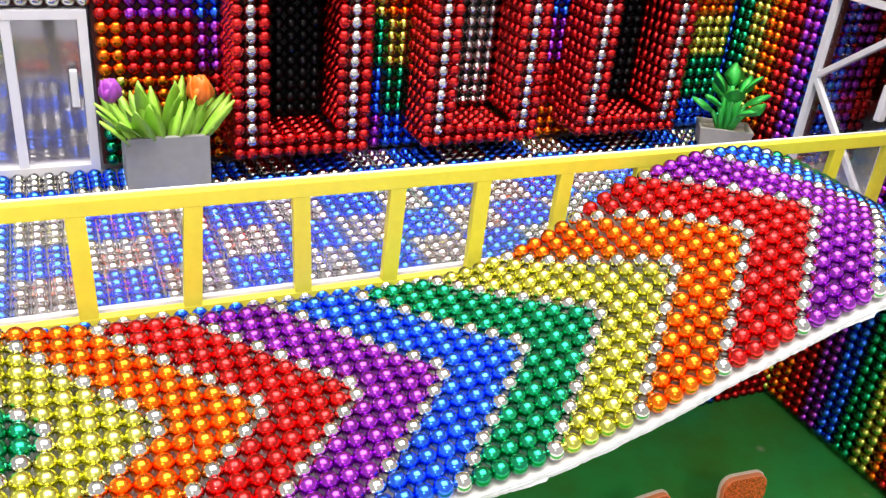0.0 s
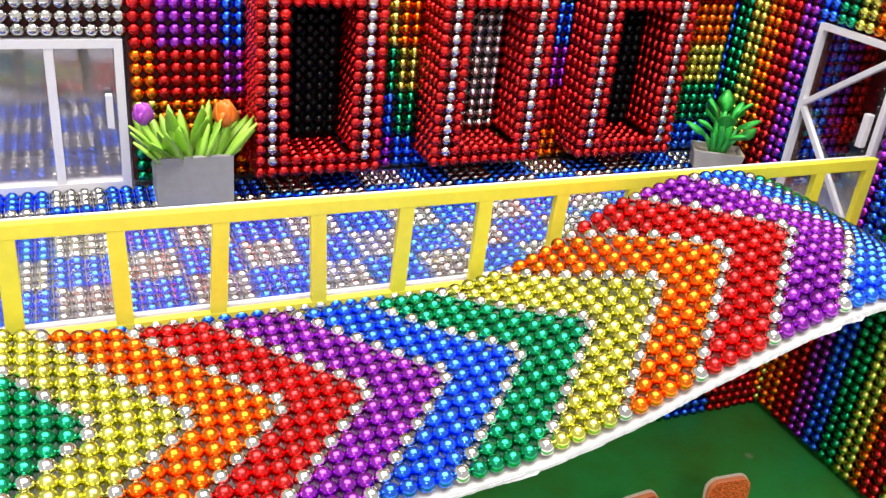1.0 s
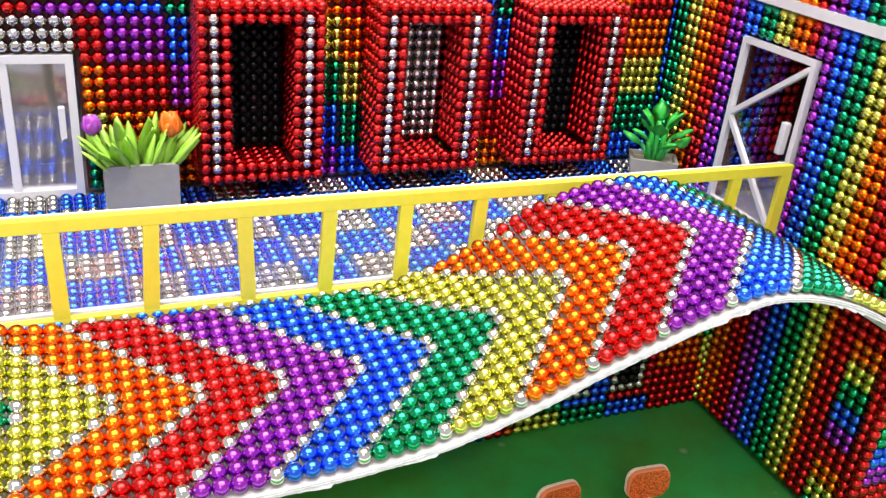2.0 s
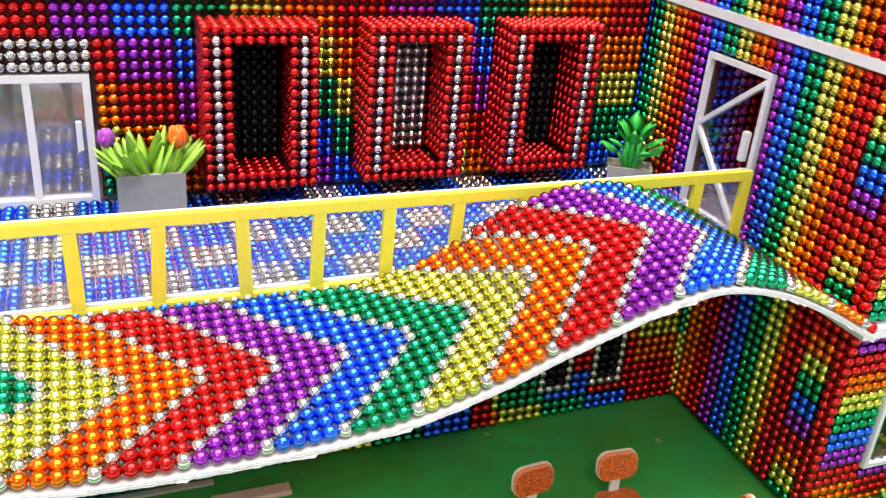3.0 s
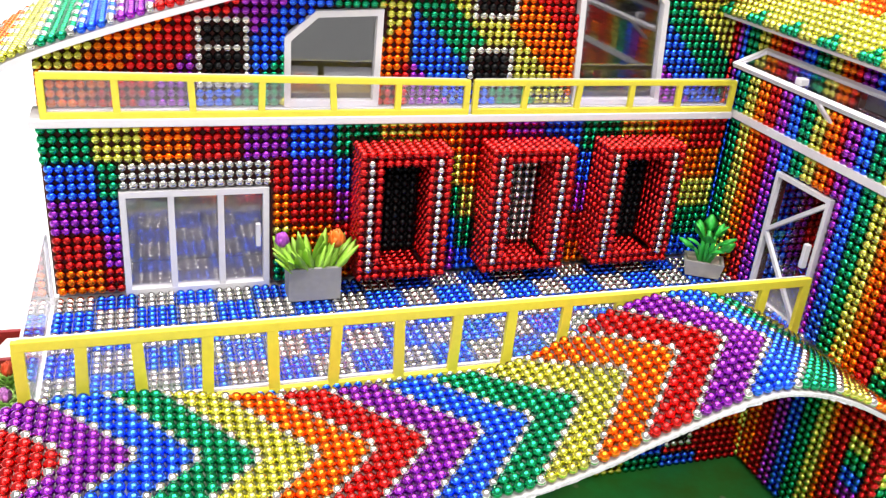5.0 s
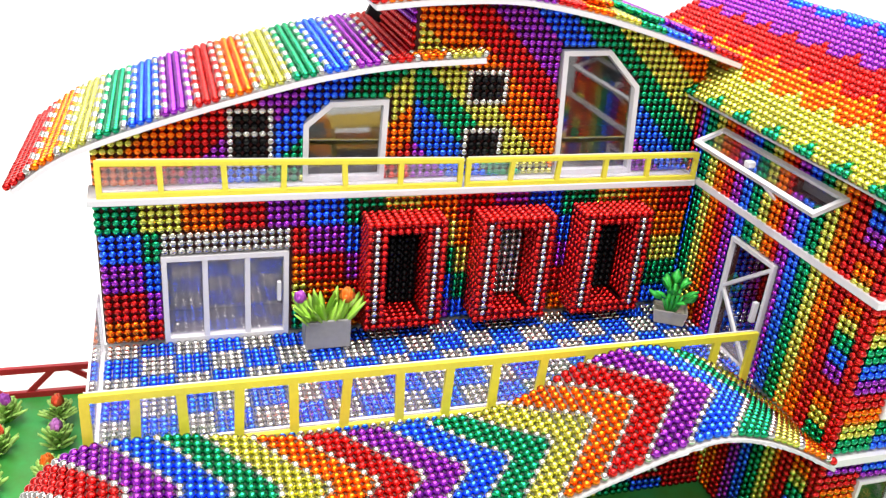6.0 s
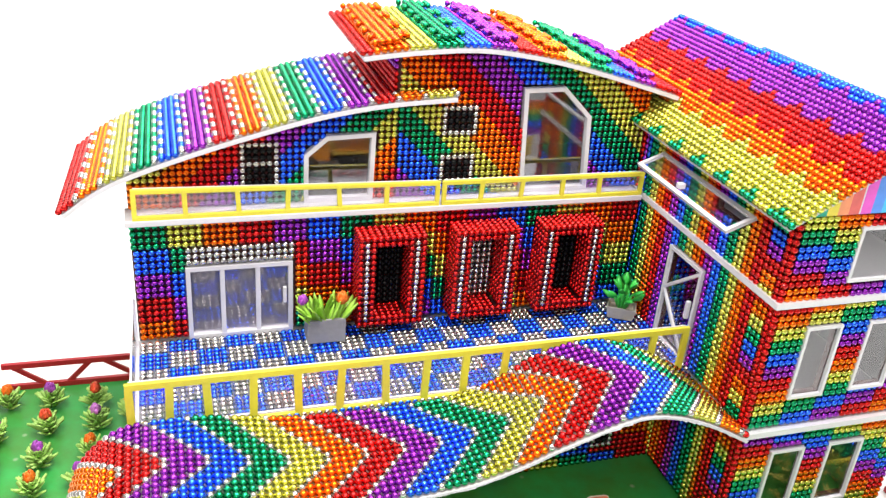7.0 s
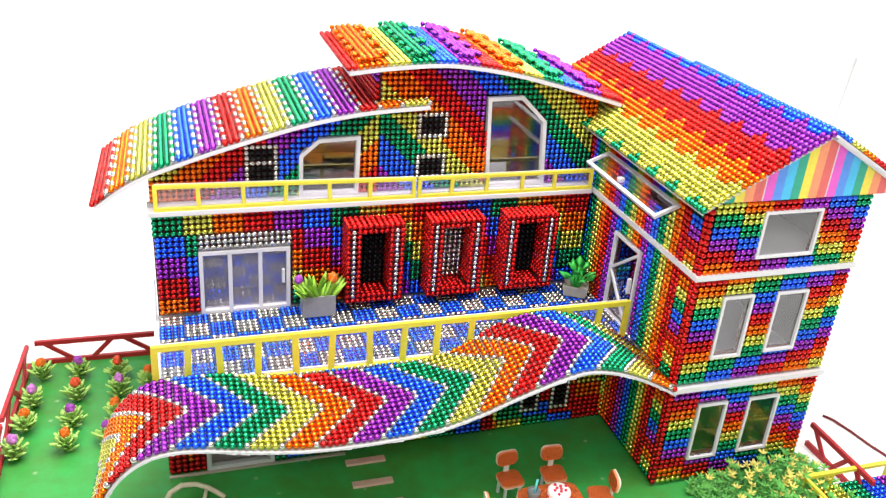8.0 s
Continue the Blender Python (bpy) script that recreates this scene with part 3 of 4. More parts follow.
def l_slab(name, z0, z1, label):
    out = 0.07
    outline = [(WX - out, 0.55 if z0 > 3 else -1.6), (WX - out, WY - out), (WR + 0.02, WY - out), (WR + 0.02, 2.3), (WX + 0.2, 2.3), (WX + 0.2, 0.55 if z0 > 3 else -1.6)]
    if z0 < 3:
        outline = [(WX - 0.04, -1.6), (WX - 0.04, WY - 0.1), (WR + 0.02, WY - 0.1), (WR + 0.02, 2.2), (WX + 0.2, 2.2), (WX + 0.2, -1.6)]
    bm = slab_of(outline, lambda a, b, d: (a, b, d), z0, z1)
    return structure(name, bm, white, (9, -1, z0), label, "slab")


l_slab("slab_wing_upper", 3.885, 3.97, "white plastic slab edge round the wing's upper storey")
l_slab("slab_wing_middle", 1.85, 1.94, "white plastic slab edge round the wing's middle storey")

structure("floor_wing_upper", boxed(7.95, -3.4, 3.958, 10.55, 2.25, 3.966, 0), inner_card, (9.2, -0.5, 3.96), "lavender grey card floor inside the wing's upper storey", "floor")
structure("floor_wing_middle", boxed(7.95, -3.4, 1.943, 10.55, 2.15, 1.951, 0), inner_card, (9.2, -0.5, 1.94), "lavender grey card floor inside the wing's middle storey", "floor")

floor_cells = [(i, j) for i in range(78) for j in range(21)]
floor = structure("floor", cells_board(floor_cells, lambda i, j, d: (i * 0.1, -0.06 - j * 0.1, d), 1.978, 1.952), tray, (4, -1, 1.95),
                  "balcony floor of blue and silver bead checks", "floor")
beads(floor, [(i * 0.1 + 0.05, -0.11 - j * 0.1, 2.0, W if (i // 4 + (j + 1) // 4) % 2 == 0 else B) for i, j in floor_cells], (2.5, -1.9, 2.0), level=3, radius=0.0495)


# ---------------------------------------------------------------- roofs
def strip_board(steps, y0, y1, thick, bend=lambda x, y: x):
    """A curved sheet along (x, z) steps, from y0 to y1."""
    bm = bmesh.new()
    rows = []
    for p, d in steps:
        n = Vector((-d.y, d.x))
        q = p - n * thick
        rows.append([bm.verts.new((bend(x, y), y, z)) for x, y, z in ((p.x, y0, p.y), (p.x, y1, p.y), (q.x, y1, q.y), (q.x, y0, q.y))])
    for a, b in zip(rows, rows[1:]):
        for k in range(4):
            bm.faces.new((a[k], a[(k + 1) % 4], b[(k + 1) % 4], b[k]))
    bm.faces.new(rows[0])
    bm.faces.new(rows[-1][::-1])
    return bm


def rainbow(k):
    return [R, O, Y, G, B, V][k % 6]


def fanned(x, y):
    """The outer end of the lower roof turns inwards towards the back."""
    return x + 0.045 * (y - EDGE_Y) * min(1.0, max(0.0, (0.7 - x) / 1.5))


steps = arc_steps(LEFT_ROOF, TIGHT)
cut = max(k for k, (p, d) in enumerate(steps) if p.x < TALL_X)
roof = structure("roof_left", strip_board(steps[:cut + 1], EDGE_Y, BACK_Y, 0.06, fanned), white, (1.5, 1.2, 4.9),
                 "curved lower roof of rainbow bead rows with silver dashes on white plastic", "roof")
items = []
for i, (p, d) in enumerate(steps):
    n = Vector((-d.y, d.x)) * 0.048
    if i >= cut:
        continue
    for j in range(27):
        c = rainbow(i // 4)
        if (i % 4 == 3 and (j // 2) % 2 == 0) or (i and i % 4 == 0 and (j // 2) % 2 == 1):
            c = W
        y = EDGE_Y + 0.05 + j * 0.0945
        items.append((fanned(p.x + n.x, y), y, p.y + n.y, c, n.x, n.y))
beads(roof, items, (1.5, 0.2, 5.0))
ledge_steps = steps[cut:]
ledge = structure("roof_ledge", strip_board(ledge_steps, EDGE_Y, UP_Y - 0.06, 0.06), white, (4.3, 0.4, 5.4), "narrow roof ledge with orange and yellow beads", "roof")
items = []
for i, (p, d) in enumerate(ledge_steps):
    for j in range(3):
        items.append((p.x, EDGE_Y + 0.05 + j * 0.095, p.y + 0.048, W if i in (0, 4, len(ledge_steps) - 1) and j % 2 == 0 else (O if i < 5 else Y)))
beads(ledge, items, (4.3, 0.2, 5.5))

steps = arc_steps(HIGH_ROOF, 0.0985)
high = structure("roof_high", strip_board(steps, EDGE_Y, BACK_Y - 0.1, 0.06), white, (5.7, 1.4, 6.0),
                 "arched upper roof with raised wavy bands of coloured beads", "roof")
BANDS = [(R, 2, 0), (O, 5, 1), (Y, 4, 0), (G, 4, 1), (B, 4, 0), (V, 4, 1), (R, 4, 0), (O, 4, 1), (Y, 4, 0), (G, 4, 1), (B, 4, 0), (V, 4, 1), (R, 8, 0)]
column = [(c, k, n, up) for c, n, up in BANDS for k in range(n)]
items = []
for i, (p, d) in enumerate(steps):
    n = Vector((-d.y, d.x))
    c, k, wide, up = column[min(i, len(column) - 1)]
    for j in range(25):
        y = EDGE_Y + 0.05 + j * 0.0985
        items.append((p.x + n.x * 0.048, y, p.y + n.y * 0.048, c, n.x, n.y))
        if up and j >= 1 and not (k == 0 and (j // 2) % 2 == 1) and not (k == wide - 1 and (j // 3) % 2 == 0):
            items.append((p.x + n.x * 0.135, y, p.y + n.y * 0.135, c, n.x, n.y))
        if up and k == wide - 1 and (j // 3) % 2 == 1 and i + 1 < len(steps):
            items.append((p.x + d.x * 0.1 + n.x * 0.135, y, p.y + d.y * 0.1 + n.y * 0.135, c, n.x, n.y))
beads(high, items, (5.0, 0.2, 6.2))

# wing roof: two slopes along y
EAVE, RIDGE = (7.54, 5.055), (9.52, 6.175)
ROOF_Y0, ROOF_Y1 = -3.72, 2.6
slope = Vector(RIDGE) - Vector(EAVE)
run = slope.normalized()
up = Vector((-run.y, run.x))
TRI = [0, 0, 1, 2, 1, 0]


def wing_roof_colour(i, j):
    if i == 0 and j < 3:
        return G
    for top, off, c in ((-0.2, 0, G), (5.4, 2, Y), (9.8, 4, O), (14.8, 1, R), (20.2, 3, V)):
        if i < top + TRI[(j + off) % 6]:
            return c
    return B


for name, flip, label in (("roof_wing_left", 1, "wing roof slope of beads from green eaves to a blue ridge in zigzag bands"),
                          ("roof_wing_right", -1, "outer wing roof slope of beads in zigzag rainbow bands")):
    lay = lambda a, lift: (RIDGE[0] + flip * (EAVE[0] + run.x * a + up.x * lift - RIDGE[0]), EAVE[1] + run.y * a + up.y * lift)
    bm = bmesh.new()
    corners = [lay(-0.01, 0), lay(slope.length, 0), lay(slope.length, -0.035), lay(-0.01, -0.035)]
    slab_of(corners, lambda a, b, d: (a, d, b), ROOF_Y0 + (0.07 if flip > 0 else 0.0), ROOF_Y1, bm)
    ob = structure(name, bm, white, (RIDGE[0], -0.5, 5.5), label, "roof")
    items = []
    for i in range(23):
        for j in range(63 if flip > 0 else 40):
            x, z = lay(0.02 + i * 0.1, 0.048)
            items.append((x, ROOF_Y0 + 0.05 + j * 0.1, z, wing_roof_colour(i, j) if flip > 0 else [G, Y, O, R, V, B][(22 - i) // 3 % 6] if i < 20 else B, flip * up.x, up.y))
    beads(ob, items, (8.2, -3.4, 5.4) if flip > 0 else (10.5, -3.6, 5.6), count=300 if flip > 0 else 40, level=3 if flip > 0 else 2, radius=0.0512)

# printed gable
gable = thing("gable_panel", 9.6, WY, 5.158, "gable panel printed with watercolour rainbow stripes", "gable panel")
roof_z = lambda x: min(6.12, EAVE[1] + (RIDGE[0] - abs(x - RIDGE[0]) - EAVE[0]) * slope.y / slope.x - 0.05)
x, k = 8.585 - 1.12, 0
while x < 11.6:
    x2 = x + (0.02 if k % 8 == 7 else 0.157)
    lo, hi = max(x, EAVE[0] + 0.1), min(x2, 2 * RIDGE[0] - EAVE[0] - 0.1)
    if hi > lo and roof_z((lo + hi) / 2) > 5.18:
        mids = [lo, hi] if not lo < RIDGE[0] < hi else [lo, RIDGE[0], hi]
        outline = [(lo, 5.158), (hi, 5.158)] + [(m, max(5.16, roof_z(m))) for m in mids[::-1]]
        part("printed_stripe", slab_of(outline, FRONT, WY - 0.05, WY - 0.02), (STRIPES + [white])[k % 8], gable)
    x, k = x2, k + 1
ends = [(2 * RIDGE[0] - EAVE[0], EAVE[1] - 0.06), (RIDGE[0], RIDGE[1] - 0.06)]
part("rafter_trim", bar((ends[0][0], WY - 0.12, ends[0][1]), (ends[1][0], WY - 0.12, ends[1][1]), 0.10, 0.045), white, gable, "white rafter edge")


# ---------------------------------------------------------------- wavy canopy
WAVE = [(-1.12, -0.10), (-1.10, 0.40), (-1.02, 0.92), (-0.86, 1.40), (-0.62, 1.78), (-0.30, 2.03), (0.06, 2.12), (0.50, 2.09), (1.2, 1.95), (2.0, 1.84), (3.0, 1.83),
        (3.8, 1.90), (4.44, 2.07), (4.9, 2.25), (5.3, 2.39), (5.8, 2.55), (6.2, 2.59), (6.7, 2.48), (7.2, 2.26), (7.74, 1.95)]
C_FRONT, C_BACK, C_EDGE = -3.75, -2.21, -3.768
# how much higher the rail side lies than the outer side
TWIST = [(-1.2, 0.0), (-0.3, 0.05), (0.3, 0.08), (0.9, 0.16), (1.75, 0.165), (3.0, 0.155), (3.5, 0.13), (4.0, 0.09), (4.45, 0.075), (4.8, 0.11), (5.05, 0.18), (5.3, 0.21), (5.7, 0.18),
         (6.24, 0.09), (6.75, 0.02), (7.26, -0.03), (7.8, -0.08)]
SKEW = [(-1.3, 0.2), (-1.1, 0.2), (-0.95, 0.14), (-0.75, 0.08), (-0.4, 0.03), (0.0, 0.0), (8.0, 0.0)]


def canopy_lift(x, y):
    return curve_at(TWIST, x) * (y - C_FRONT) / (C_BACK - C_FRONT)


def canopy_skew(x, y):
    """The rolled end leans inwards towards the rail."""
    return x + curve_at(SKEW, x) * (y - C_FRONT) / (C_BACK - C_FRONT)


canopy = thing("wavy_canopy", -1.1, -3.0, -0.1, "wavy white canopy covered with rainbow bead chevrons and silver beads", "canopy")
steps = arc_steps(WAVE, 0.0968)
bm = bmesh.new()
rows = []
for p, d in steps:
    n = Vector((-d.y, d.x))
    q = p - n * 0.036
    rows.append([bm.verts.new((canopy_skew(c.x, y), y, c.y + canopy_lift(c.x, y))) for c, y in ((p, C_EDGE), (p, C_BACK), (q, C_BACK), (q, C_EDGE))])
for a, b in zip(rows, rows[1:]):
    for k in range(4):
        bm.faces.new((a[k], a[(k + 1) % 4], b[(k + 1) % 4], b[k]))
bm.faces.new(rows[0])
bm.faces.new(rows[-1][::-1])
# grey here is painted shade in the bead gaps; the sheet is white
part("canopy_sheet", bm, shaded_sheet, canopy, "white plastic sheet, greyed to stand for the shade between the beads")
# the roughly sawn edge: ridges along it and torn slivers below
rng = random.Random(21)
bm, last, left, long, deep = bmesh.new(), None, 0, 1, 0.0
for k, (p, d) in enumerate(arc_steps(WAVE, 0.021)):
    n = Vector((-d.y, d.x))
    slant = rng.uniform(-0.003, 0.003)
    if left == 0:
        long = left = rng.randint(3, 11)
        deep = rng.choice((0.0, 0.002, 0.004, 0.012))
    tear = deep * (1 - left / long)
    left -= 1
    row = []
    for h, proud in ((0.002, -0.004), (-0.003, 0.004), (-0.011, 0.0), (-0.018, 0.006), (-0.027, 0.001), (-0.037 - tear, 0.004 + tear * 0.8), (-0.036, -0.012)):
        c = p + n * h
        y = C_EDGE - proud - slant * (h < -0.01)
        row.append(bm.verts.new((canopy_skew(c.x, y), y, c.y + canopy_lift(c.x, y))))
    if last:
        for a in range(6):
            bm.faces.new((last[a], row[a], row[a + 1], last[a + 1]))
    last = row
part("cut_edge", bm, foam_edge, canopy, "rough sawn white edge of the sheet")
# index of the step where the first yellow chevron begins on the rail side
start = min(range(len(steps)), key=lambda k: abs(steps[k][0].x - 1.08) + abs(steps[k][0].y - 1.96))
items = []
for i, (p, d) in enumerate(steps):
    n = Vector((-d.y, d.x)) * 0.05
    for r in range(16):
        y = C_BACK - 0.045 - r * 0.097
        q = i - start - min(r, 15 - r)
        c = W if q % 5 == 0 else [Y, O, R, V, B, G][(q // 5) % 6]
        items.append((canopy_skew(p.x, y) + n.x, y, p.y + n.y + canopy_lift(p.x, y), c, n.x, n.y))
beads(canopy, items, (2.4, -3.4, 1.9), level=4, finer=1, radius=0.0506)

# ---------------------------------------------------------------- railings
def railing(name, x0, x1, y, z0, z1, posts, thick, label, rise=0.0):
    """A railing with an acrylic sheet behind; its top rail stands higher by rise at the end x0."""
    rail = thing(name, (x0 + x1) / 2, y, z0, label, "railing")
    top = lambda x: z1 + rise * (x1 - x) / (x1 - x0)
    rng = random.Random(len(posts))
    for x in posts:
        lean = rng.uniform(-0.012, 0.012) if x0 < x < x1 else 0.0
        part("post", bar((x - lean, y, z0 + thick * 0.9), (x + lean, y, top(x) - thick * 0.9), thick * 1.1, 0.05, up=(0, 1, 0), bevel=0.006), yellow_paint, rail)
    part("top_rail", bar((x0 - thick / 2, y, top(x0) - thick / 2), (x1 + thick / 2, y, top(x1) - thick / 2), 0.054, thick, bevel=0.006), yellow_paint, rail)
    part("bottom_rail", boxed(x0 - thick / 2, y - 0.027, z0, x1 + thick / 2, y + 0.027, z0 + thick, 0.006), yellow_paint, rail)
    pane = part("pane", slab_of([(x0, z0), (x1, z0), (x1, top(x1) - 0.004), (x0, top(x0) - 0.004)], FRONT, y + 0.03, y + 0.045), acrylic, rail, "hazy clear acrylic sheet")
    pane.visible_shadow = False
    part("pane_edge", bar((x0, y + 0.038, top(x0) + 0.002), (x1, y + 0.038, top(x1) + 0.002), 0.018, 0.008, bevel=0), white, rail, "pale polished sheet edge")
    part("foot_strip", boxed(x0, y + 0.05, z0 - 0.01, x1, y + 0.085, z0 + thick * 1.12, 0.004), white, rail, "white strip along the foot of the sheet")
    return rail


balcony_posts = [-0.07, 0.39, 0.85, 1.41, 1.975, 2.53, 3.13, 3.68, 4.23, 4.80, 5.37, 5.95, 6.53, 7.08, 7.60]
railing("balcony_railing", -0.07, 7.60, -2.105, 1.965, 2.745, balcony_posts, 0.09, "yellow balcony railing with a hazy clear acrylic sheet behind its posts")
railing("upper_railing", 0.09, 4.31, -0.07, 3.957, 4.335, [0.09, 0.745, 1.45, 2.13, 2.855, 3.545, 4.31], 0.06, "low yellow railing of the upper balcony", 0.07)
railing("upper_railing", 4.41, 7.66, -0.07, 3.957, 4.335, [4.41, 4.995, 5.64, 6.31, 6.935, 7.66], 0.06, "low yellow railing of the upper balcony beside the wing")
end_pane = thing("acrylic_end_panel", -0.03, -1.1, 1.95, "hazy clear acrylic end panel of the balcony", "panel")
bm = boxed(-0.045, -2.06, 1.96, -0.025, -0.02, 2.75, 0)
part("pane", bm, acrylic, end_pane).visible_shadow = False
part("pane_edge", boxed(-0.047, -2.06, 2.752, -0.023, -0.02, 2.762, 0), white, end_pane, "pale polished sheet edge")
part("corner_strip", boxed(-0.05, -0.06, 1.96, -0.005, -0.02, 2.75, 0), white, end_pane, "narrow white corner strip")


# ---------------------------------------------------------------- doors and windows
def framed(name, outline, place, near, far, wide, label, category, pane_glass=window_glass, pane_at=0.6):
    """A window or door: frame, pane and cross bars in a wall opening."""
    cx = sum(p[0] for p in outline) / len(outline)
    lo = min(p[1] for p in outline)
    ob = thing(name, *place(cx, lo, near), label, category)
    tagged(ob, kind="structure")
    part("window_frame" if category == "window" else "door_frame", ring_of(outline, wide, place, near, far), white, ob)
    d0 = near + (far - near) * pane_at
    small = [(a + (cx - a) * 0.02, b) for a, b in outline]
    pane = part("pane", slab_of(small, place, d0, d0 + (0.012 if far > near else -0.012)), pane_glass, ob)
    pane.visible_shadow = False
    return ob


door = framed("door_1", [(0.70, 2.0), (0.70, 3.17), (2.20, 3.17), (2.20, 2.0)], FRONT, -0.05, 0.06, 0.062, "white-framed sliding glass door with three panes", "door", glass)
for x in (1.20, 1.70):
    part("mullion", boxed(x - 0.032, -0.045, 2.06, x + 0.032, 0.03, 3.11, 0.006), white, door)
part("handle", boxed(2.055, -0.09, 2.51, 2.105, -0.03, 2.77, 0.01), white, door)

framed("window_1", LEFT_WINDOW, FRONT, UP_Y - 0.06, UP_Y + 0.05, 0.065, "white-framed window with a cut corner", "window")
framed("window_2", TALL_WINDOW, FRONT, UP_Y - 0.06, UP_Y + 0.05, 0.065, "tall white-framed window with a slanted corner", "window")
number = 3
for holes in WING_WINDOWS.values():
    for a, b, lo, hi in holes:
        framed("window_%d" % number, [(a, lo), (a, hi), (b, hi), (b, lo)], FRONT, WY - 0.06, WY + 0.0, 0.043, "white-framed clear window in the wing's bead wall", "window", wing_glass)
        number += 1

side = framed("door_2", [(-1.07, 2.0), (-1.07, 3.56), (-1.97, 3.57), (-1.97, 2.0)], SIDE, WX - 0.06, WX + 0.0, 0.05, "white-framed glass door with diagonal braces", "door", clear_glass)
for p, q in (((-1.11, 2.86), (-1.92, 3.49)), ((-1.12, 2.84), (-1.90, 2.06))):
    part("brace", bar((WX - 0.04, *p), (WX - 0.04, *q), 0.05, 0.045, up=(1, 0, 0)), white, side)
part("handle", boxed(WX - 0.12, -1.89, 2.74, WX - 0.055, -1.83, 3.02, 0.012), white, side)

ground_door = framed("window_9", [(0.60, -0.08), (0.60, 1.30), (1.70, 1.30), (1.70, -0.08)], FRONT, G_Y - 0.06, G_Y + 0.05, 0.075, "white-framed ground storey window below the canopy", "window", clear_glass)
part("brace", bar((0.66, G_Y - 0.03, 1.2), (1.62, G_Y - 0.03, 0.05), 0.04, 0.05, up=(0, 1, 0)), white, ground_door)
part("blind", boxed(0.66, G_Y + 0.12, -0.06, 1.64, G_Y + 0.14, 1.24, 0), mauve_sheet, ground_door, "mauve sheet behind the pane")

# top-hung window, swung open under the eaves
hung = thing("window_10", 7.75, -1.6, 4.8, "white-framed top-hung window swung open under the eaves", "window")
tagged(hung, kind="structure")
HUNG = lambda a, b, d: (7.76 - b * 0.93 + d * 0.37, a, 4.80 - b * 0.37 - d * 0.93)
outline = [(-0.40, 0.0), (-2.78, 0.0), (-2.78, 0.46), (-0.40, 0.46)]
part("window_frame", ring_of(outline, 0.06, HUNG, 0.0, 0.05), white, hung)
part("pane", slab_of(outline, HUNG, 0.02, 0.032), clear_glass, hung).visible_shadow = False
part("stay", bar((7.42, -1.68, 4.615), (7.75, -1.64, 4.32), 0.085, 0.03, up=(1, 0, 0)), white, hung, "white stay holding the window open")
part("handle", boxed(7.42, -1.47, 4.64, 7.52, -1.37, 4.72, 0.012), white, hung)


# ---------------------------------------------------------------- red bay frames on the balcony wall
def bay_frame(x0, fill, label):
    """A deep box frame of red beads: 11 wide, 16 high, 5 deep, two silver columns in front, beads of colour fill at the back."""
    bay = thing("bay_frame", x0 + 0.5, -0.05, 2.2, label, "window frame", "red bead frames on the balcony wall")
    items, z0, front, d = [], 2.235, -0.44, TIGHT
    for i in range(11):
        for j in range(16):
            if i < 3 or i > 7 or j < 2 or j > 13:
                c = W if i in (1, 9) and 1 <= j <= 14 else R
                items.append((x0 + i * d, front, z0 + j * d, c))
            else:
                items.append((x0 + i * d, -0.065, z0 + j * d, fill))
            for k in range(1, 5):
                if i in (0, 10) or j in (0, 15) or (i in (2, 8) and 2 <= j <= 13) or (j in (1, 14) and 3 <= i <= 7):
                    items.append((x0 + i * d, front + k * d, z0 + j * d, R))
    bm = bmesh.new()
    for a, b in ((x0 + 0.06, x0 + 0.13), (x0 + 10 * d - 0.13, x0 + 10 * d - 0.06)):
        box(bm, a, front + 0.03, z0 + 0.05, b, -0.02, z0 + 15 * d - 0.05)
    for a, b in ((z0 + 0.042, z0 + 0.052), (z0 + 15 * d - 0.052, z0 + 15 * d - 0.042)):
        box(bm, x0 + 0.14, front + 0.03, a, x0 + 10 * d - 0.14, -0.02, b)
    part("card_core", bm, bay_core, bay, "dark red card core between the beads")
    part("back_card", boxed(x0 + 0.23, -0.018, z0 + 0.12, x0 + 10 * d - 0.23, -0.008, z0 + 15 * d - 0.12, 0), card, bay, "dark card behind the opening")
    beads(bay, items, (x0 + 0.5, -0.5, 2.9), level=4, out=(0, -1, 0))
    return bay


bay_frame(3.117, K, "deep red bead frame with silver columns and black beads inside")
bay_frame(4.572, W, "deep red bead frame with silver columns and silver beads inside")
bay_frame(5.968, K, "deep red bead frame with silver columns and a black back")


# ---------------------------------------------------------------- plants on the balcony
def blade(bm, root, lean, turn, length, wide, curl=0.35, thick=0.012, point=0.12, rows=6):
    """A leaf: a tapered, bent and slightly folded strip with thickness."""
    root = Vector(root)
    out = Vector((math.cos(turn), math.sin(turn), 0))
    side = Vector((-out.y, out.x, 0))
    rings, p, a = [], root.copy(), lean
    for k in range(rows + 1):
        t = k / rows
        w = wide * (0.35 + 1.5 * t if t < 0.4 else max(point, 0.95 * math.cos((t - 0.4) / 0.6 * math.pi / 2) ** 0.7)) * 0.5
        along = out * math.sin(a) + Vector((0, 0, 1)) * math.cos(a)
        nrm = side.cross(along)
        rings.append([bm.verts.new(p + side * (w * s) + nrm * h) for s, h in ((-1, w * 0.35), (0, 0), (1, w * 0.35), (0, -thick))])
        p = p + along * (length / rows)
        a += curl / rows
    for r, q in zip(rings, rings[1:]):
        for k in range(4):
            bm.faces.new((r[k], r[(k + 1) % 4], q[(k + 1) % 4], q[k]))
    bm.faces.new(rings[0])
    bm.faces.new(rings[-1][::-1])
    return bm


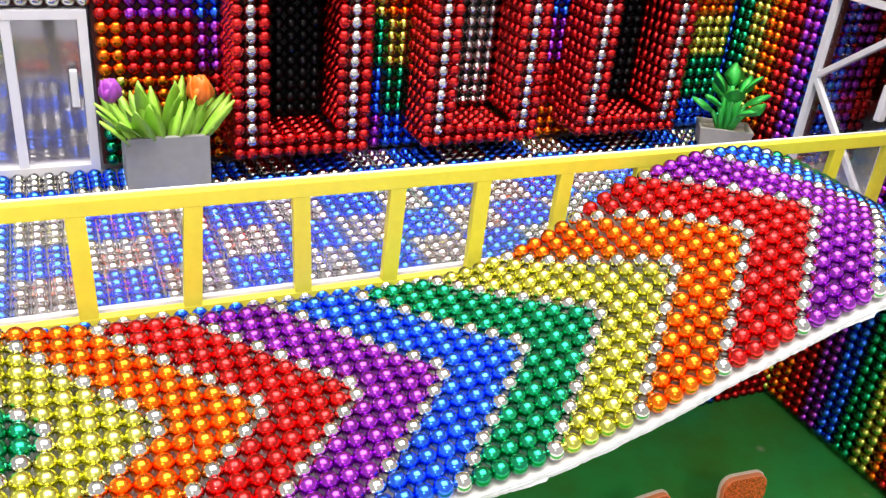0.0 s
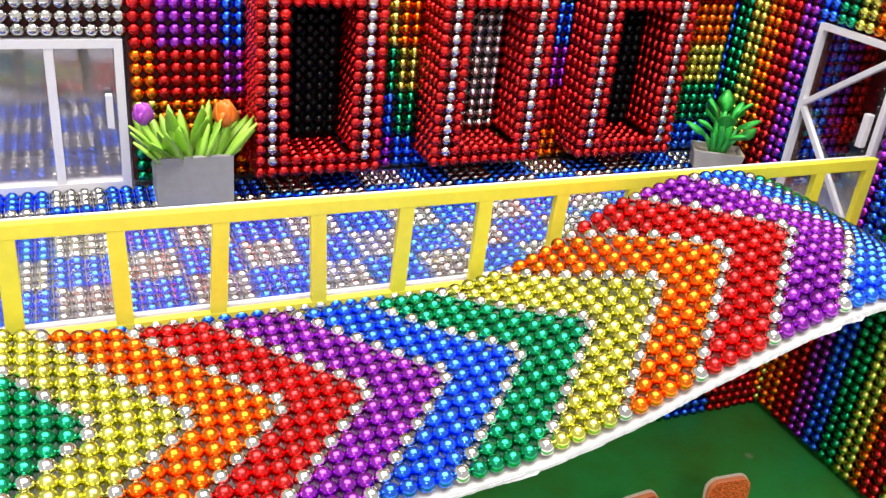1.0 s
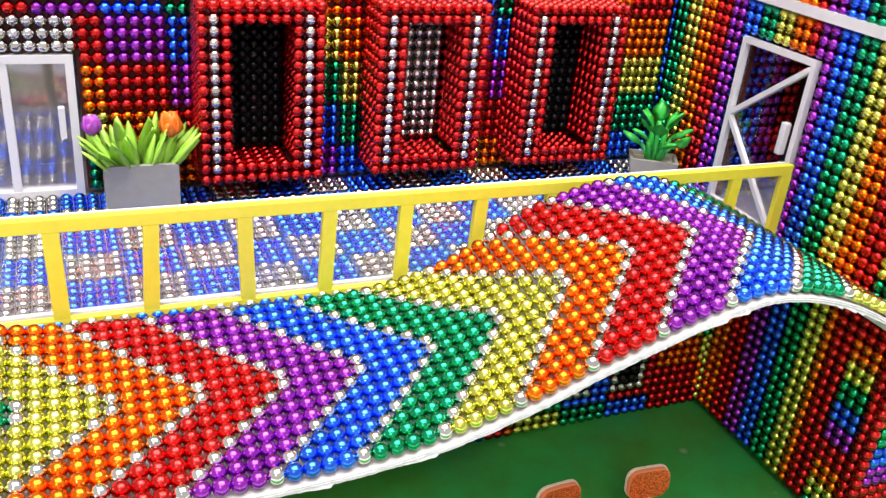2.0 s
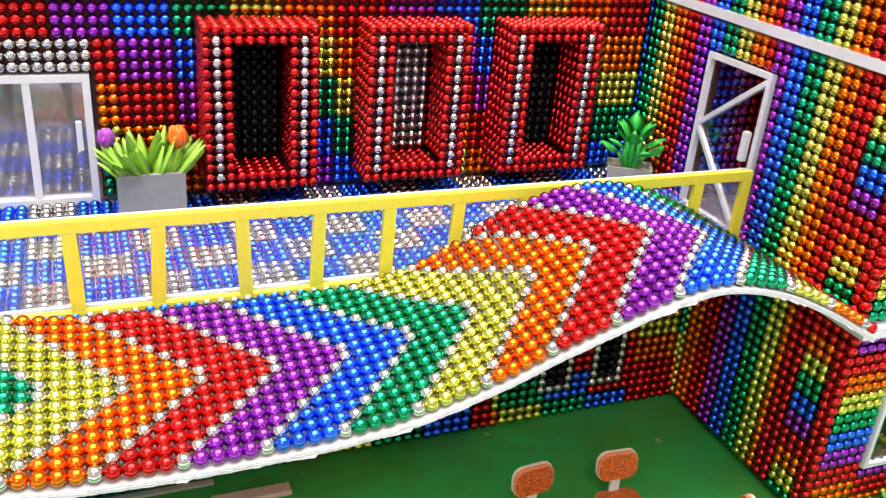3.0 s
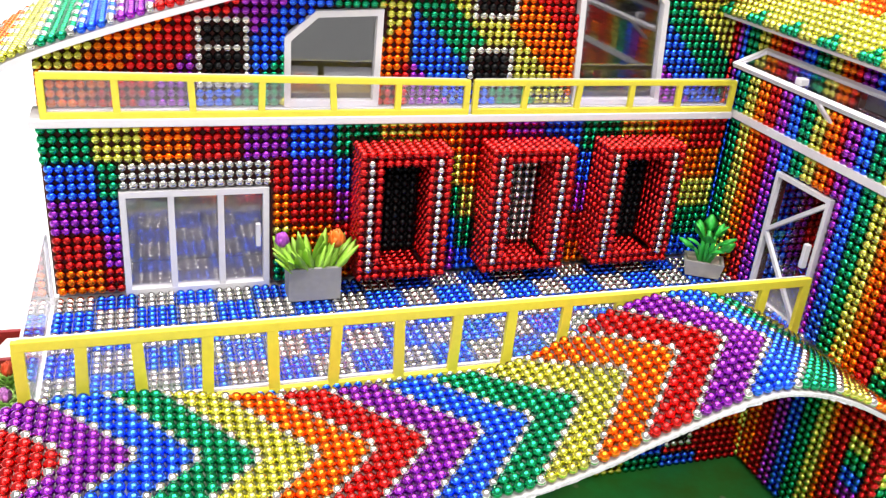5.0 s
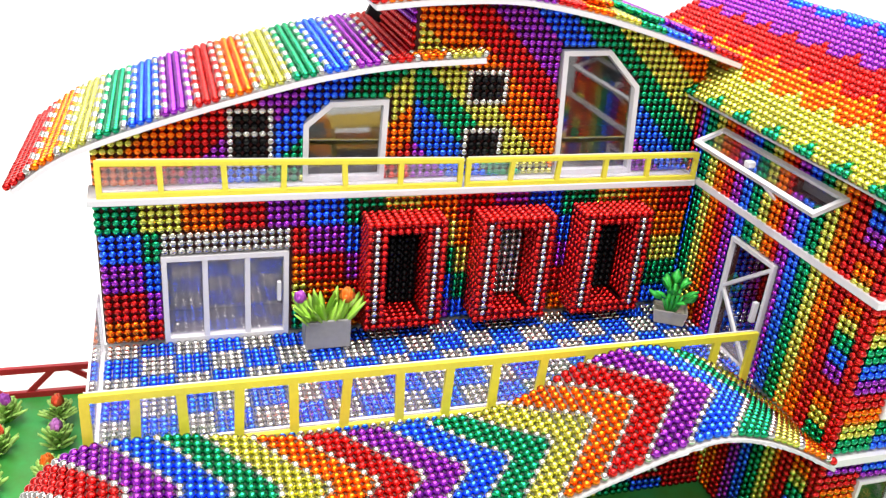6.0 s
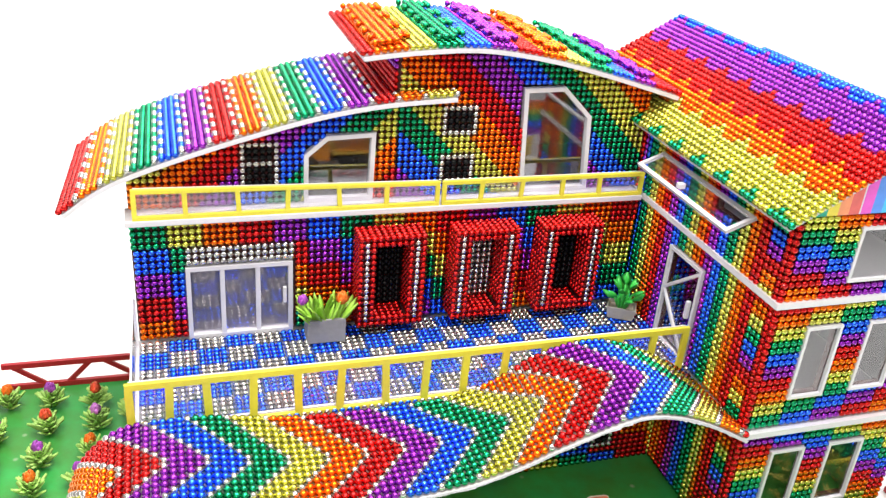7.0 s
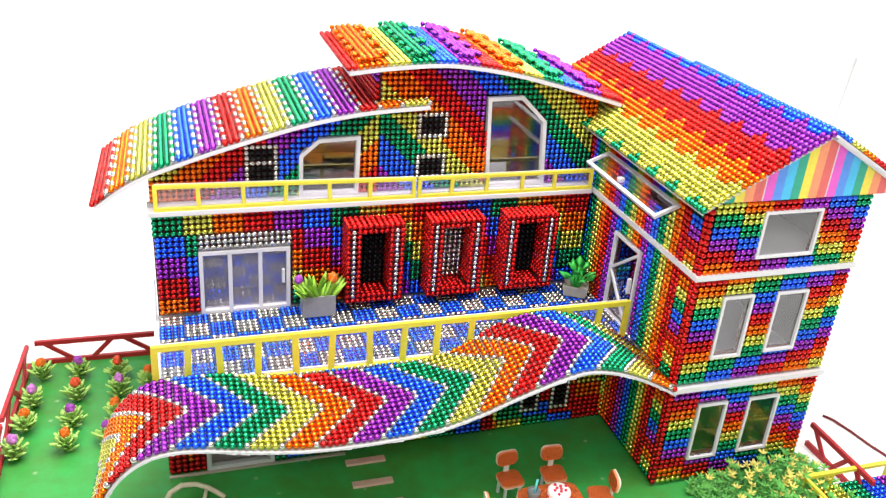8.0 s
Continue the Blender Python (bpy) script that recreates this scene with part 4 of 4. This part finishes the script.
def bloom(at, size, material, parent, label="", petals=6, rng=random):
    """A closed tulip: cupped petals round a bud."""
    at = Vector(at)
    bm = bmesh.new()
    bmesh.ops.create_icosphere(bm, subdivisions=2, radius=size * 0.3, matrix=Matrix.Translation(at + Vector((0, 0, size * 0.3))))
    bud = part("tulip", bm, material, parent, label, smooth=True)
    for k in range(petals):
        part("petal", blade(bmesh.new(), at + Vector((0, 0, -0.01)), 0.6 if k % 2 else 0.42, 2 * math.pi * k / petals + rng.uniform(-0.1, 0.1), size, size * 0.8, curl=-0.8, thick=0.008, point=0.25, rows=5),
             material, bud, smooth=True)
    return bud


rng = random.Random(7)
planter = thing("tulip_planter", 2.62, -0.40, 2.05, "grey planter box with light green leaves and tulips", "planter")
for a in ((2.34, -0.55, 2.05, 2.90, -0.51, 2.43), (2.34, -0.29, 2.05, 2.90, -0.25, 2.43), (2.34, -0.51, 2.05, 2.38, -0.29, 2.43), (2.86, -0.51, 2.05, 2.90, -0.29, 2.43), (2.38, -0.51, 2.05, 2.86, -0.29, 2.09)):
    part("planter_side" if a[5] > 2.1 else "planter_base", boxed(*a, 0.004), grey_clay, planter)
part("soil", boxed(2.38, -0.51, 2.09, 2.86, -0.29, 2.36, 0), soil, planter, "dark soil fill")
for k in range(36):
    x = 2.42 + 0.40 * (k % 12) / 11 + rng.uniform(-0.02, 0.02)
    lean = 0.06 + abs(x - 2.62) * 3.0 + rng.uniform(-0.08, 0.2)
    turn = (0 if x > 2.62 else math.pi) + rng.uniform(-1.2, 1.2)
    part("leaf", blade(bmesh.new(), (x, -0.48 + 0.08 * (k // 12), 2.34), lean, turn, rng.uniform(0.32, 0.47), rng.uniform(0.13, 0.2), curl=0.35, point=0.06, rows=8), leaf_light, planter, smooth=True)
for x, y, z, size, m, lb in ((2.28, -0.44, 2.76, 0.16, petal_purple, "purple tulip"), (2.86, -0.43, 2.72, 0.20, petal_orange, "orange tulip")):
    bloom((x, y, z - 0.09), size, m, planter, lb, rng=rng)
    part("stem", tube([(x * 0.6 + 2.62 * 0.4, y, 2.36), (x, y, z - 0.07)], 0.014, 6), leaf_light, planter, smooth=True)

pot = thing("plant_pot", 7.41, -0.585, 2.05, "grey trough pot with a bright green plastic plant", "plant pot")
TROUGH = lambda a, b, c: (7.41 + a * 0.866 + b * 0.5, -0.585 - a * 0.5 + b * 0.866, c)
bm = bmesh.new()
loops = [[bm.verts.new(TROUGH(sx * w, sy * d, z)) for sx, sy in ((-1, -1), (1, -1), (1, 1), (-1, 1))]
         for w, d, z in ((0.20, 0.125, 2.05), (0.235, 0.15, 2.255), (0.205, 0.12, 2.255), (0.195, 0.115, 2.20))]
for a, b in zip(loops, loops[1:]):
    for k in range(4):
        bm.faces.new((a[k], a[(k + 1) % 4], b[(k + 1) % 4], b[k]))
bm.faces.new(loops[0][::-1])
bm.faces.new(loops[-1])
bmesh.ops.bevel(bm, geom=list(bm.edges), offset=0.006, segments=1, affect="EDGES")
part("pot_body", bm, stone_pot, pot)
part("soil", slab_of([(-0.19, -0.11), (0.19, -0.11), (0.19, 0.11), (-0.19, 0.11)], TROUGH, 2.195, 2.215), foot_strip, pot, "cream filling")
for k in range(12):
    turn, t = k * 2.4 + rng.uniform(-0.25, 0.25), k / 11
    root = Vector((7.41 + 0.05 * math.cos(turn), -0.60 + 0.04 * math.sin(turn), 2.20))
    reach = 0.03 + 0.08 * (1 - t)
    tip = root + Vector((reach * math.cos(turn), reach * math.sin(turn), 0.15 + 0.25 * t))
    part("stalk", tube([root, root.lerp(tip, 0.6) + Vector((0, 0, 0.02)), tip], 0.03, 6, taper=0.6), leaf_dark, pot, smooth=True)
    part("leaf", blade(bmesh.new(), tip, 0.85 - 0.75 * t + rng.uniform(-0.2, 0.2), turn, rng.uniform(0.19, 0.24), rng.uniform(0.16, 0.21), curl=0.8, point=0.2, rows=7), leaf_dark, pot, smooth=True)


# ---------------------------------------------------------------- flower bed beside the house
def garden_flower(name, petal, label, seed):
    rng = random.Random(seed)
    f = thing(name, -2.15, 1.89, -0.1, label, "flower", "toy flowers in the garden bed")
    x, y, z = -2.15, 1.89, -0.1
    part("stem", tube([(x, y, z), (x + 0.01, y, z + 0.16), (x, y + 0.01, z + 0.30)], 0.014, 6), leaf_garden, f, smooth=True)
    for layer, (h, n, ln) in enumerate(((0.01, 10, 0.25), (0.06, 11, 0.30), (0.13, 10, 0.27), (0.19, 8, 0.21), (0.25, 6, 0.15))):
        for k in range(n):
            part("leaf", blade(bmesh.new(), (x, y, z + h), 0.72 + rng.uniform(-0.35, 0.3), 2 * math.pi * k / n + layer + rng.uniform(-0.3, 0.3), ln * rng.uniform(0.85, 1.15), rng.uniform(0.105, 0.15), curl=0.2, point=0.4, rows=4), leaf_garden, f, smooth=True)
    bloom((x, y, z + 0.30), 0.19, petal, f, rng=rng)
    return f


FLOWERS = {"o": garden_flower("garden_tulip", petal_orange, "small orange plastic tulip with bushy green leaves", 1),
           "p": garden_flower("garden_tulip", petal_purple, "small purple plastic tulip with bushy green leaves", 2),
           "r": garden_flower("garden_tulip", petal_red, "small red plastic tulip with bushy green leaves", 3),
           "l": garden_flower("garden_tulip", petal_lilac, "small lilac plastic tulip with bushy green leaves", 4)}
spots = [(-2.16, 1.65, "o"), (-1.51, 1.59, "p"), (-0.82, 1.46, "r"), (-0.27, 1.05, "o"), (-2.235, 0.81, "l"), (-1.52, 0.88, "r"), (-0.79, 0.87, "l"), (-2.29, 0.11, "o"), (-1.56, 0.09, "p"),
         (-0.84, 0.13, "o"), (-2.40, -0.58, "l"), (-1.61, -0.57, "o"), (-0.95, -0.50, "p")]
used = set()
for k, (x, y, kind) in enumerate(spots):
    m = Matrix.Translation(P(x, y, -0.1)) @ pose(0, 0, 0, 0, 0, 67 * k)
    if kind in used:
        copy_thing(FLOWERS[kind], m)
    else:
        FLOWERS[kind].matrix_basis = m
        used.add(kind)


# ---------------------------------------------------------------- red fences
def fence(p, q, bays, label):
    """A red trellis fence from p to q: two rails and zigzag braces."""
    p, q = Vector(p), Vector(q)
    f = thing("red_fence", *((p + q) / 2), label, "fence", "red toy fences")
    hi = Vector((0, 0, 0.47))
    lo = Vector((0, 0, 0.05))
    across = (q - p).normalized().cross(Vector((0, 0, 1)))
    part("top_rail", bar(p + hi, q + hi, 0.07, 0.098), red_paint, f)
    part("bottom_rail", bar(p + lo, q + lo, 0.07, 0.098), red_paint, f)
    for k in range(bays):
        for top, foot in ((0.06, 0.30), (0.62, 0.44), (0.70, 0.96)):
            part("brace", bar(p.lerp(q, (k + top) / bays) + hi, p.lerp(q, (k + foot) / bays) + lo, 0.085, 0.045, up=across), red_paint, f)
    return f


fence((-2.30, 2.20, -0.1), (-0.05, 2.16, -0.1), 1, "red painted trellis fence behind the flower bed")
fence((-2.42, 2.10, -0.1), (-2.60, -0.15, -0.1), 1, "red painted trellis fence along the board's edge")
fence((-2.60, -0.30, -0.1), (-2.62, -2.7, -0.1), 1, "red painted trellis fence along the board's front edge")
fence((11.33, -3.10, -0.158), (11.30, -4.75, -0.158), 1, "red painted trellis fence beyond the shrub")

# ---------------------------------------------------------------- yard: stepping planks, table and chairs
for x, y in ((3.19, -1.90), (3.19, -2.46), (3.24, -2.98), (3.22, -3.50)):
    plank = thing("stepping_plank", x, y, -0.1, "pale pink wooden stepping plank on the green board", "plank", "stepping planks in the yard")
    part("plank_body", boxed(x - 0.34, y - 0.065, -0.098, x + 0.34, y + 0.065, -0.05, 0.01), pink_wood, plank)
structure("baseboard", boxed(0.0, G_Y - 0.12, -0.099, 2.9, G_Y - 0.062, -0.07, 0.006), foot_strip, (3, G_Y, -0.1), "pale strip along the foot of the ground storey", "baseboard")


def rounded(bm, cx, cy, wide, deep, z0, z1, r=0.09, place=lambda a, b, d: (a, b, d)):
    outline = []
    for sx, sy, a0 in ((1, 1, 0), (-1, 1, 90), (-1, -1, 180), (1, -1, 270)):
        for k in range(5):
            a = radians(a0 + 22.5 * k)
            outline.append((cx + sx * (wide / 2 - r) + r * math.cos(a), cy + sy * (deep / 2 - r) + r * math.sin(a)))
    return slab_of(outline, place, z0, z1, bm)


chair = thing("toy_chair", 0, 0, -0.1, "orange glitter foam chair with pale legs on the green board", "chair", "chairs round the toy table")
part("seat_base", rounded(bmesh.new(), 0, 0, 0.44, 0.42, 0.24, 0.265), chair_side, chair, "pale foam seat base")
part("seat_middle", rounded(bmesh.new(), 0, 0, 0.44, 0.42, 0.267, 0.30), foam_orange, chair, "orange foam layer")
part("seat_top", rounded(bmesh.new(), 0, 0, 0.43, 0.41, 0.302, 0.312), glitter, chair, "orange glitter seat")
BACK = lambda a, b, d: (a, 0.20 + d + (b - 0.55) * 0.12, b)
part("backrest", rounded(bmesh.new(), 0, 0.60, 0.42, 0.29, 0.016, 0.04, 0.10, BACK), chair_side, chair, "pale foam backrest")
part("backrest_middle", rounded(bmesh.new(), 0, 0.60, 0.41, 0.28, -0.020, 0.014, 0.10, BACK), foam_orange, chair, "orange foam layer")
part("backrest_front", rounded(bmesh.new(), 0, 0.60, 0.39, 0.26, -0.028, -0.022, 0.09, BACK), glitter, chair, "orange glitter backrest")
part("back_stay", boxed(-0.05, 0.185, 0.29, 0.05, 0.215, 0.50, 0.006), leg_grey, chair)
for sx in (-1, 1):
    for sy in (-1, 1):
        part("leg", bar((sx * 0.15, sy * 0.14, -0.1), (sx * 0.14, sy * 0.13, 0.24), 0.05, 0.05, up=(0, 1, 0)), leg_grey, chair)
chair.scale = (0.9, 0.9, 0.9)
for k, (x, y, a) in enumerate(((5.30, -3.22, 4), (6.06, -3.25, -4), (6.60, -3.90, -100), (4.80, -4.0, 82))):
    m = Matrix.Translation(P(x, y, -0.1)) @ pose(0, 0, 0, 0, 0, a)
    if k == 0:
        chair.matrix_basis = m @ Matrix.Diagonal((0.9, 0.9, 0.9, 1))
    else:
        copy_thing(chair, m)

table = thing("toy_table", 5.72, -4.05, -0.1, "orange glitter table with rounded corners in the yard", "table")
part("tabletop_base", rounded(bmesh.new(), 5.72, -4.05, 1.05, 0.95, 0.28, 0.335, 0.2), chair_side, table, "pale foam tabletop edge")
part("tabletop", rounded(bmesh.new(), 5.72, -4.05, 1.03, 0.93, 0.337, 0.36, 0.19), glitter, table, "orange glitter tabletop")
for sx in (-1, 1):
    for sy in (-1, 1):
        part("leg", boxed(5.72 + sx * 0.36 - 0.03, -4.05 + sy * 0.33 - 0.03, -0.1, 5.72 + sx * 0.36 + 0.03, -4.05 + sy * 0.33 + 0.03, 0.28, 0.006), leg_grey, table)


def turned(profile, x, y, bm=None, sides=20):
    """A round body from (radius, z) steps."""
    bm = bm or bmesh.new()
    rings = [[bm.verts.new((x + r * math.cos(2 * math.pi * k / sides), y + r * math.sin(2 * math.pi * k / sides), z)) for k in range(sides)] for r, z in profile]
    for a, b in zip(rings, rings[1:]):
        for k in range(sides):
            bm.faces.new((a[k], a[(k + 1) % sides], b[(k + 1) % sides], b[k]))
    bm.faces.new(rings[0][::-1])
    bm.faces.new(rings[-1])
    return bm


cake = thing("toy_cake", 5.83, -3.92, 0.36, "small white cake with red berries on the orange table", "cake")
part("icing", turned([(0.17, 0.36), (0.185, 0.38), (0.185, 0.50), (0.165, 0.53), (0.05, 0.535)], 5.83, -3.92), cream_icing, cake, smooth=True)
for k in range(9):
    a, r = k * 2.4, 0.03 + 0.11 * (k / 8)
    bm = bmesh.new()
    bmesh.ops.create_icosphere(bm, subdivisions=2, radius=0.026, matrix=Matrix.Translation((5.83 + r * math.cos(a), -3.92 + r * math.sin(a), 0.54)))
    part("berry", bm, berry, cake, smooth=True)
for k in range(8):
    a = k * math.pi / 4
    bm = bmesh.new()
    bmesh.ops.create_icosphere(bm, subdivisions=2, radius=0.024, matrix=Matrix.Translation((5.83 + 0.185 * math.cos(a), -3.92 + 0.185 * math.sin(a), 0.43)))
    part("berry", bm, berry, cake, smooth=True)
drink = thing("toy_drink", 5.42, -3.86, 0.36, "smoky grey toy cup with a teal straw on the table", "cup")
part("cup", turned([(0.07, 0.36), (0.085, 0.40), (0.105, 0.54), (0.10, 0.545), (0.07, 0.50)], 5.42, -3.86), cup_grey, drink, smooth=True)
part("straw", tube([(5.42, -3.86, 0.42), (5.45, -3.84, 0.58), (5.47, -3.83, 0.72)], 0.02, 8), straw_teal, drink, smooth=True)

# cream cord hoop by the corner of the canopy
hoop = thing("cord_hoop", 0.3, -2.2, -0.1, "cream twisted cord hoop standing on the green board", "cord")
arch = [(-0.10, -2.55, -0.08), (-0.10, -2.35, 0.02), (0.0, -2.20, 0.10), (0.18, -2.12, 0.15), (0.40, -2.13, 0.14), (0.58, -2.19, 0.09), (0.72, -2.27, 0.02), (0.82, -2.32, -0.04)]
part("cord", tube(arch, 0.045, 10, taper=0.85), cord_cream, hoop, smooth=True)
part("cord_end", tube([(0.55, -2.2, 0.08), (0.50, -2.35, 0.0), (0.46, -2.45, -0.06)], 0.03, 8), cord_cream, hoop, smooth=True)
bm = bmesh.new()
for k in range(5):
    bmesh.ops.create_icosphere(bm, subdivisions=2, radius=0.07, matrix=Matrix.Translation((0.36 + 0.09 * k, -2.52 - 0.03 * (k % 2), -0.05)))
part("knot", bm, pink_wood, hoop, "pink knotted end", smooth=True)

# shrub in front of the wing
shrub = thing("shrub", 9.6, -3.95, -0.1, "dense green and yellow plastic shrub beside the wing", "shrub")
rng = random.Random(3)
bm_stem = bmesh.new()
leaves, tips = bmesh.new(), bmesh.new()
for k in range(260):
    x, y = rng.uniform(8.35, 10.88), rng.uniform(-5.0, -3.72)
    h = rng.uniform(0.14, 0.60) * (1 - 0.25 * abs((y + 4.2) / 0.8)) * (0.75 + 0.35 * math.sin(x * 2.1))
    tip = (x + rng.uniform(-0.10, 0.10), y + rng.uniform(-0.10, 0.10), -0.1 + h)
    tube([(x, y, -0.1), ((x + tip[0]) / 2, (y + tip[1]) / 2, -0.1 + h * 0.55), tip], 0.009, 5, bm_stem, 0.6)
    gold = h > 0.26 and k % 2 == 0
    for n in range(12):
        t = 0.12 + 0.62 * n / 11
        at = (x + (tip[0] - x) * t, y + (tip[1] - y) * t, -0.1 + h * t)
        blade(leaves, at, rng.uniform(0.7, 1.4), n * 2.4 + k, rng.uniform(0.055, 0.09), rng.uniform(0.04, 0.06), curl=0.3, rows=2)
    for n in range(7):
        at = (tip[0], tip[1], tip[2] - 0.03 * (n % 2))
        blade(tips if gold else leaves, at, rng.uniform(0.5, 1.1), n * 0.9 + k, rng.uniform(0.08, 0.12), rng.uniform(0.03, 0.045), curl=0.5, point=0.06, rows=3)
part("stem", bm_stem, leaf_shrub, shrub)
tagged(part("foliage", leaves, leaf_shrub, shrub, "small green leaves"), kind="stuff")
tagged(part("yellow_foliage", tips, leaf_tip, shrub, "small yellow leaf tips"), kind="stuff")

# bead planter with a yellow rail at the corner of the yard
pool = thing("bead_bed", 11.0, -4.9, -0.1, "low bead-covered bed with a yellow rail", "bed")
part("bed_body", boxed(10.25, -5.6, -0.098, 12.0, -4.35, 0.05, 0.01), white, pool)
for x in (10.22, 10.8, 11.4, 12.0):
    part("post", boxed(x - 0.03, -4.36, -0.1, x + 0.03, -4.30, 0.32, 0.006), yellow_paint, pool)
part("top_rail", boxed(10.19, -4.37, 0.27, 12.03, -4.29, 0.33, 0.006), yellow_paint, pool)
part("side_rail", boxed(10.19, -5.6, 0.27, 10.25, -4.37, 0.33, 0.006), yellow_paint, pool)
beads(pool, [(10.33 + i * 0.1, -4.46 - j * 0.1, 0.10, [O, Y, G, B, V, R][((i + 2) // 4) % 6]) for i in range(17) for j in range(11)], (10.4, -4.5, 0.1))

# cables and a light stand behind the board
cable = thing("power_cable", 12.25, -2.43, -0.16, "thin dark red cable lying on the white table", "cable")
part("cord", tube([(12.25, -2.43, -0.13), (12.36, -2.60, -0.13), (12.46, -3.0, -0.13), (12.53, -3.42, -0.13), (12.62, -3.76, -0.13), (12.85, -4.6, -0.13), (13.4, -6.5, -0.13)], 0.026, 8), cable_red, cable, smooth=True)
stand = thing("light_stand", 19.5, 7.5, -0.16, "thin grey leg of a light stand on the table", "stand")
part("pole", tube([(19.5, 7.5, -0.13), (22.05, 9.7, 3.73)], 0.05, 8), pole_grey, stand, smooth=True)


# ---------------------------------------------------------------- toys in front of the yard, mirrored in the upper windows
truck = thing("toy_truck", 5.1, -11.4, -0.16, "orange and yellow plastic toy truck on the white table", "toy truck")
cab = [(3.95, 0.14), (3.95, 0.62), (4.12, 1.12), (4.80, 1.12), (4.88, 0.62), (4.88, 0.14)]
part("cab", slab_of(cab, FRONT, -11.85, -10.95), toy_orange, truck)
for y in (-11.862, -10.95):
    part("cab_window", slab_of([(4.10, 0.62), (4.22, 1.02), (4.70, 1.02), (4.76, 0.62)], FRONT, y, y + 0.012), cup_grey, truck, "smoky cab window")
tub = [(4.95, 0.32), (4.88, 0.92), (6.35, 1.02), (6.10, 0.32)]
part("tub", ring_of(tub, 0.07, FRONT, -11.9, -10.9), toy_yellow, truck, "yellow tipping tub rim")
part("tub_floor", boxed(4.98, -11.88, 0.34, 6.12, -10.92, 0.44, 0.01), toy_orange, truck)
part("chassis", boxed(4.0, -11.7, 0.08, 6.2, -11.1, 0.16, 0.01), card, truck, "dark chassis")
for x in (4.35, 5.35, 5.85):
    for y in (-11.88, -10.98):
        bm = bmesh.new()
        bmesh.ops.create_cone(bm, cap_ends=True, segments=24, radius1=0.20, radius2=0.20, depth=0.14, matrix=Matrix.Translation((x, y + 0.03, 0.04)) @ Matrix.Rotation(math.pi / 2, 4, "X"))
        bmesh.ops.bevel(bm, geom=[e for e in bm.edges if e.calc_face_angle(0) > 1], offset=0.03, segments=2, affect="EDGES")
        part("wheel", bm, card, truck, "black plastic wheel", smooth=True)

kerb = thing("bead_kerb", 4.6, -10.35, -0.16, "low kerb of silver, green and red beads on the table", "kerb")
part("kerb_body", boxed(2.6, -10.45, -0.159, 6.8, -10.25, -0.06, 0.01), white, kerb)
beads(kerb, [(2.65 + i * 0.1, -10.40 + j * 0.1, -0.015, W if (i + j) % 2 else [G, G, R, O][i // 11]) for i in range(42) for j in range(2)], (4.6, -10.3, 0), level=2)

hut = thing("toy_hut", 11.4, -12.0, -0.16, "small toy hut with a rainbow bead roof and yellow walls", "toy hut")
part("wall", boxed(10.6, -12.6, -0.159, 12.2, -11.5, 0.62, 0.02), toy_yellow, hut)
part("door", boxed(11.2, -11.5, -0.15, 11.6, -11.47, 0.45, 0.006), white, hut)
part("roof", slab_of([(-12.85, 1.18), (-11.25, 0.62), (-11.25, 0.56), (-12.85, 1.12)], SIDE, 10.35, 12.45), white, hut)
tilt = Vector((-1.6, 0.56)).normalized()
beads(hut, [(10.42 + i * 0.1, -11.28 + tilt.x * k * 0.1, 0.67 + tilt.y * k * 0.1, [V, B, G, Y, O, R][(k // 3) % 6]) for i in range(20) for k in range(16)], (11.4, -12, 1), level=2)
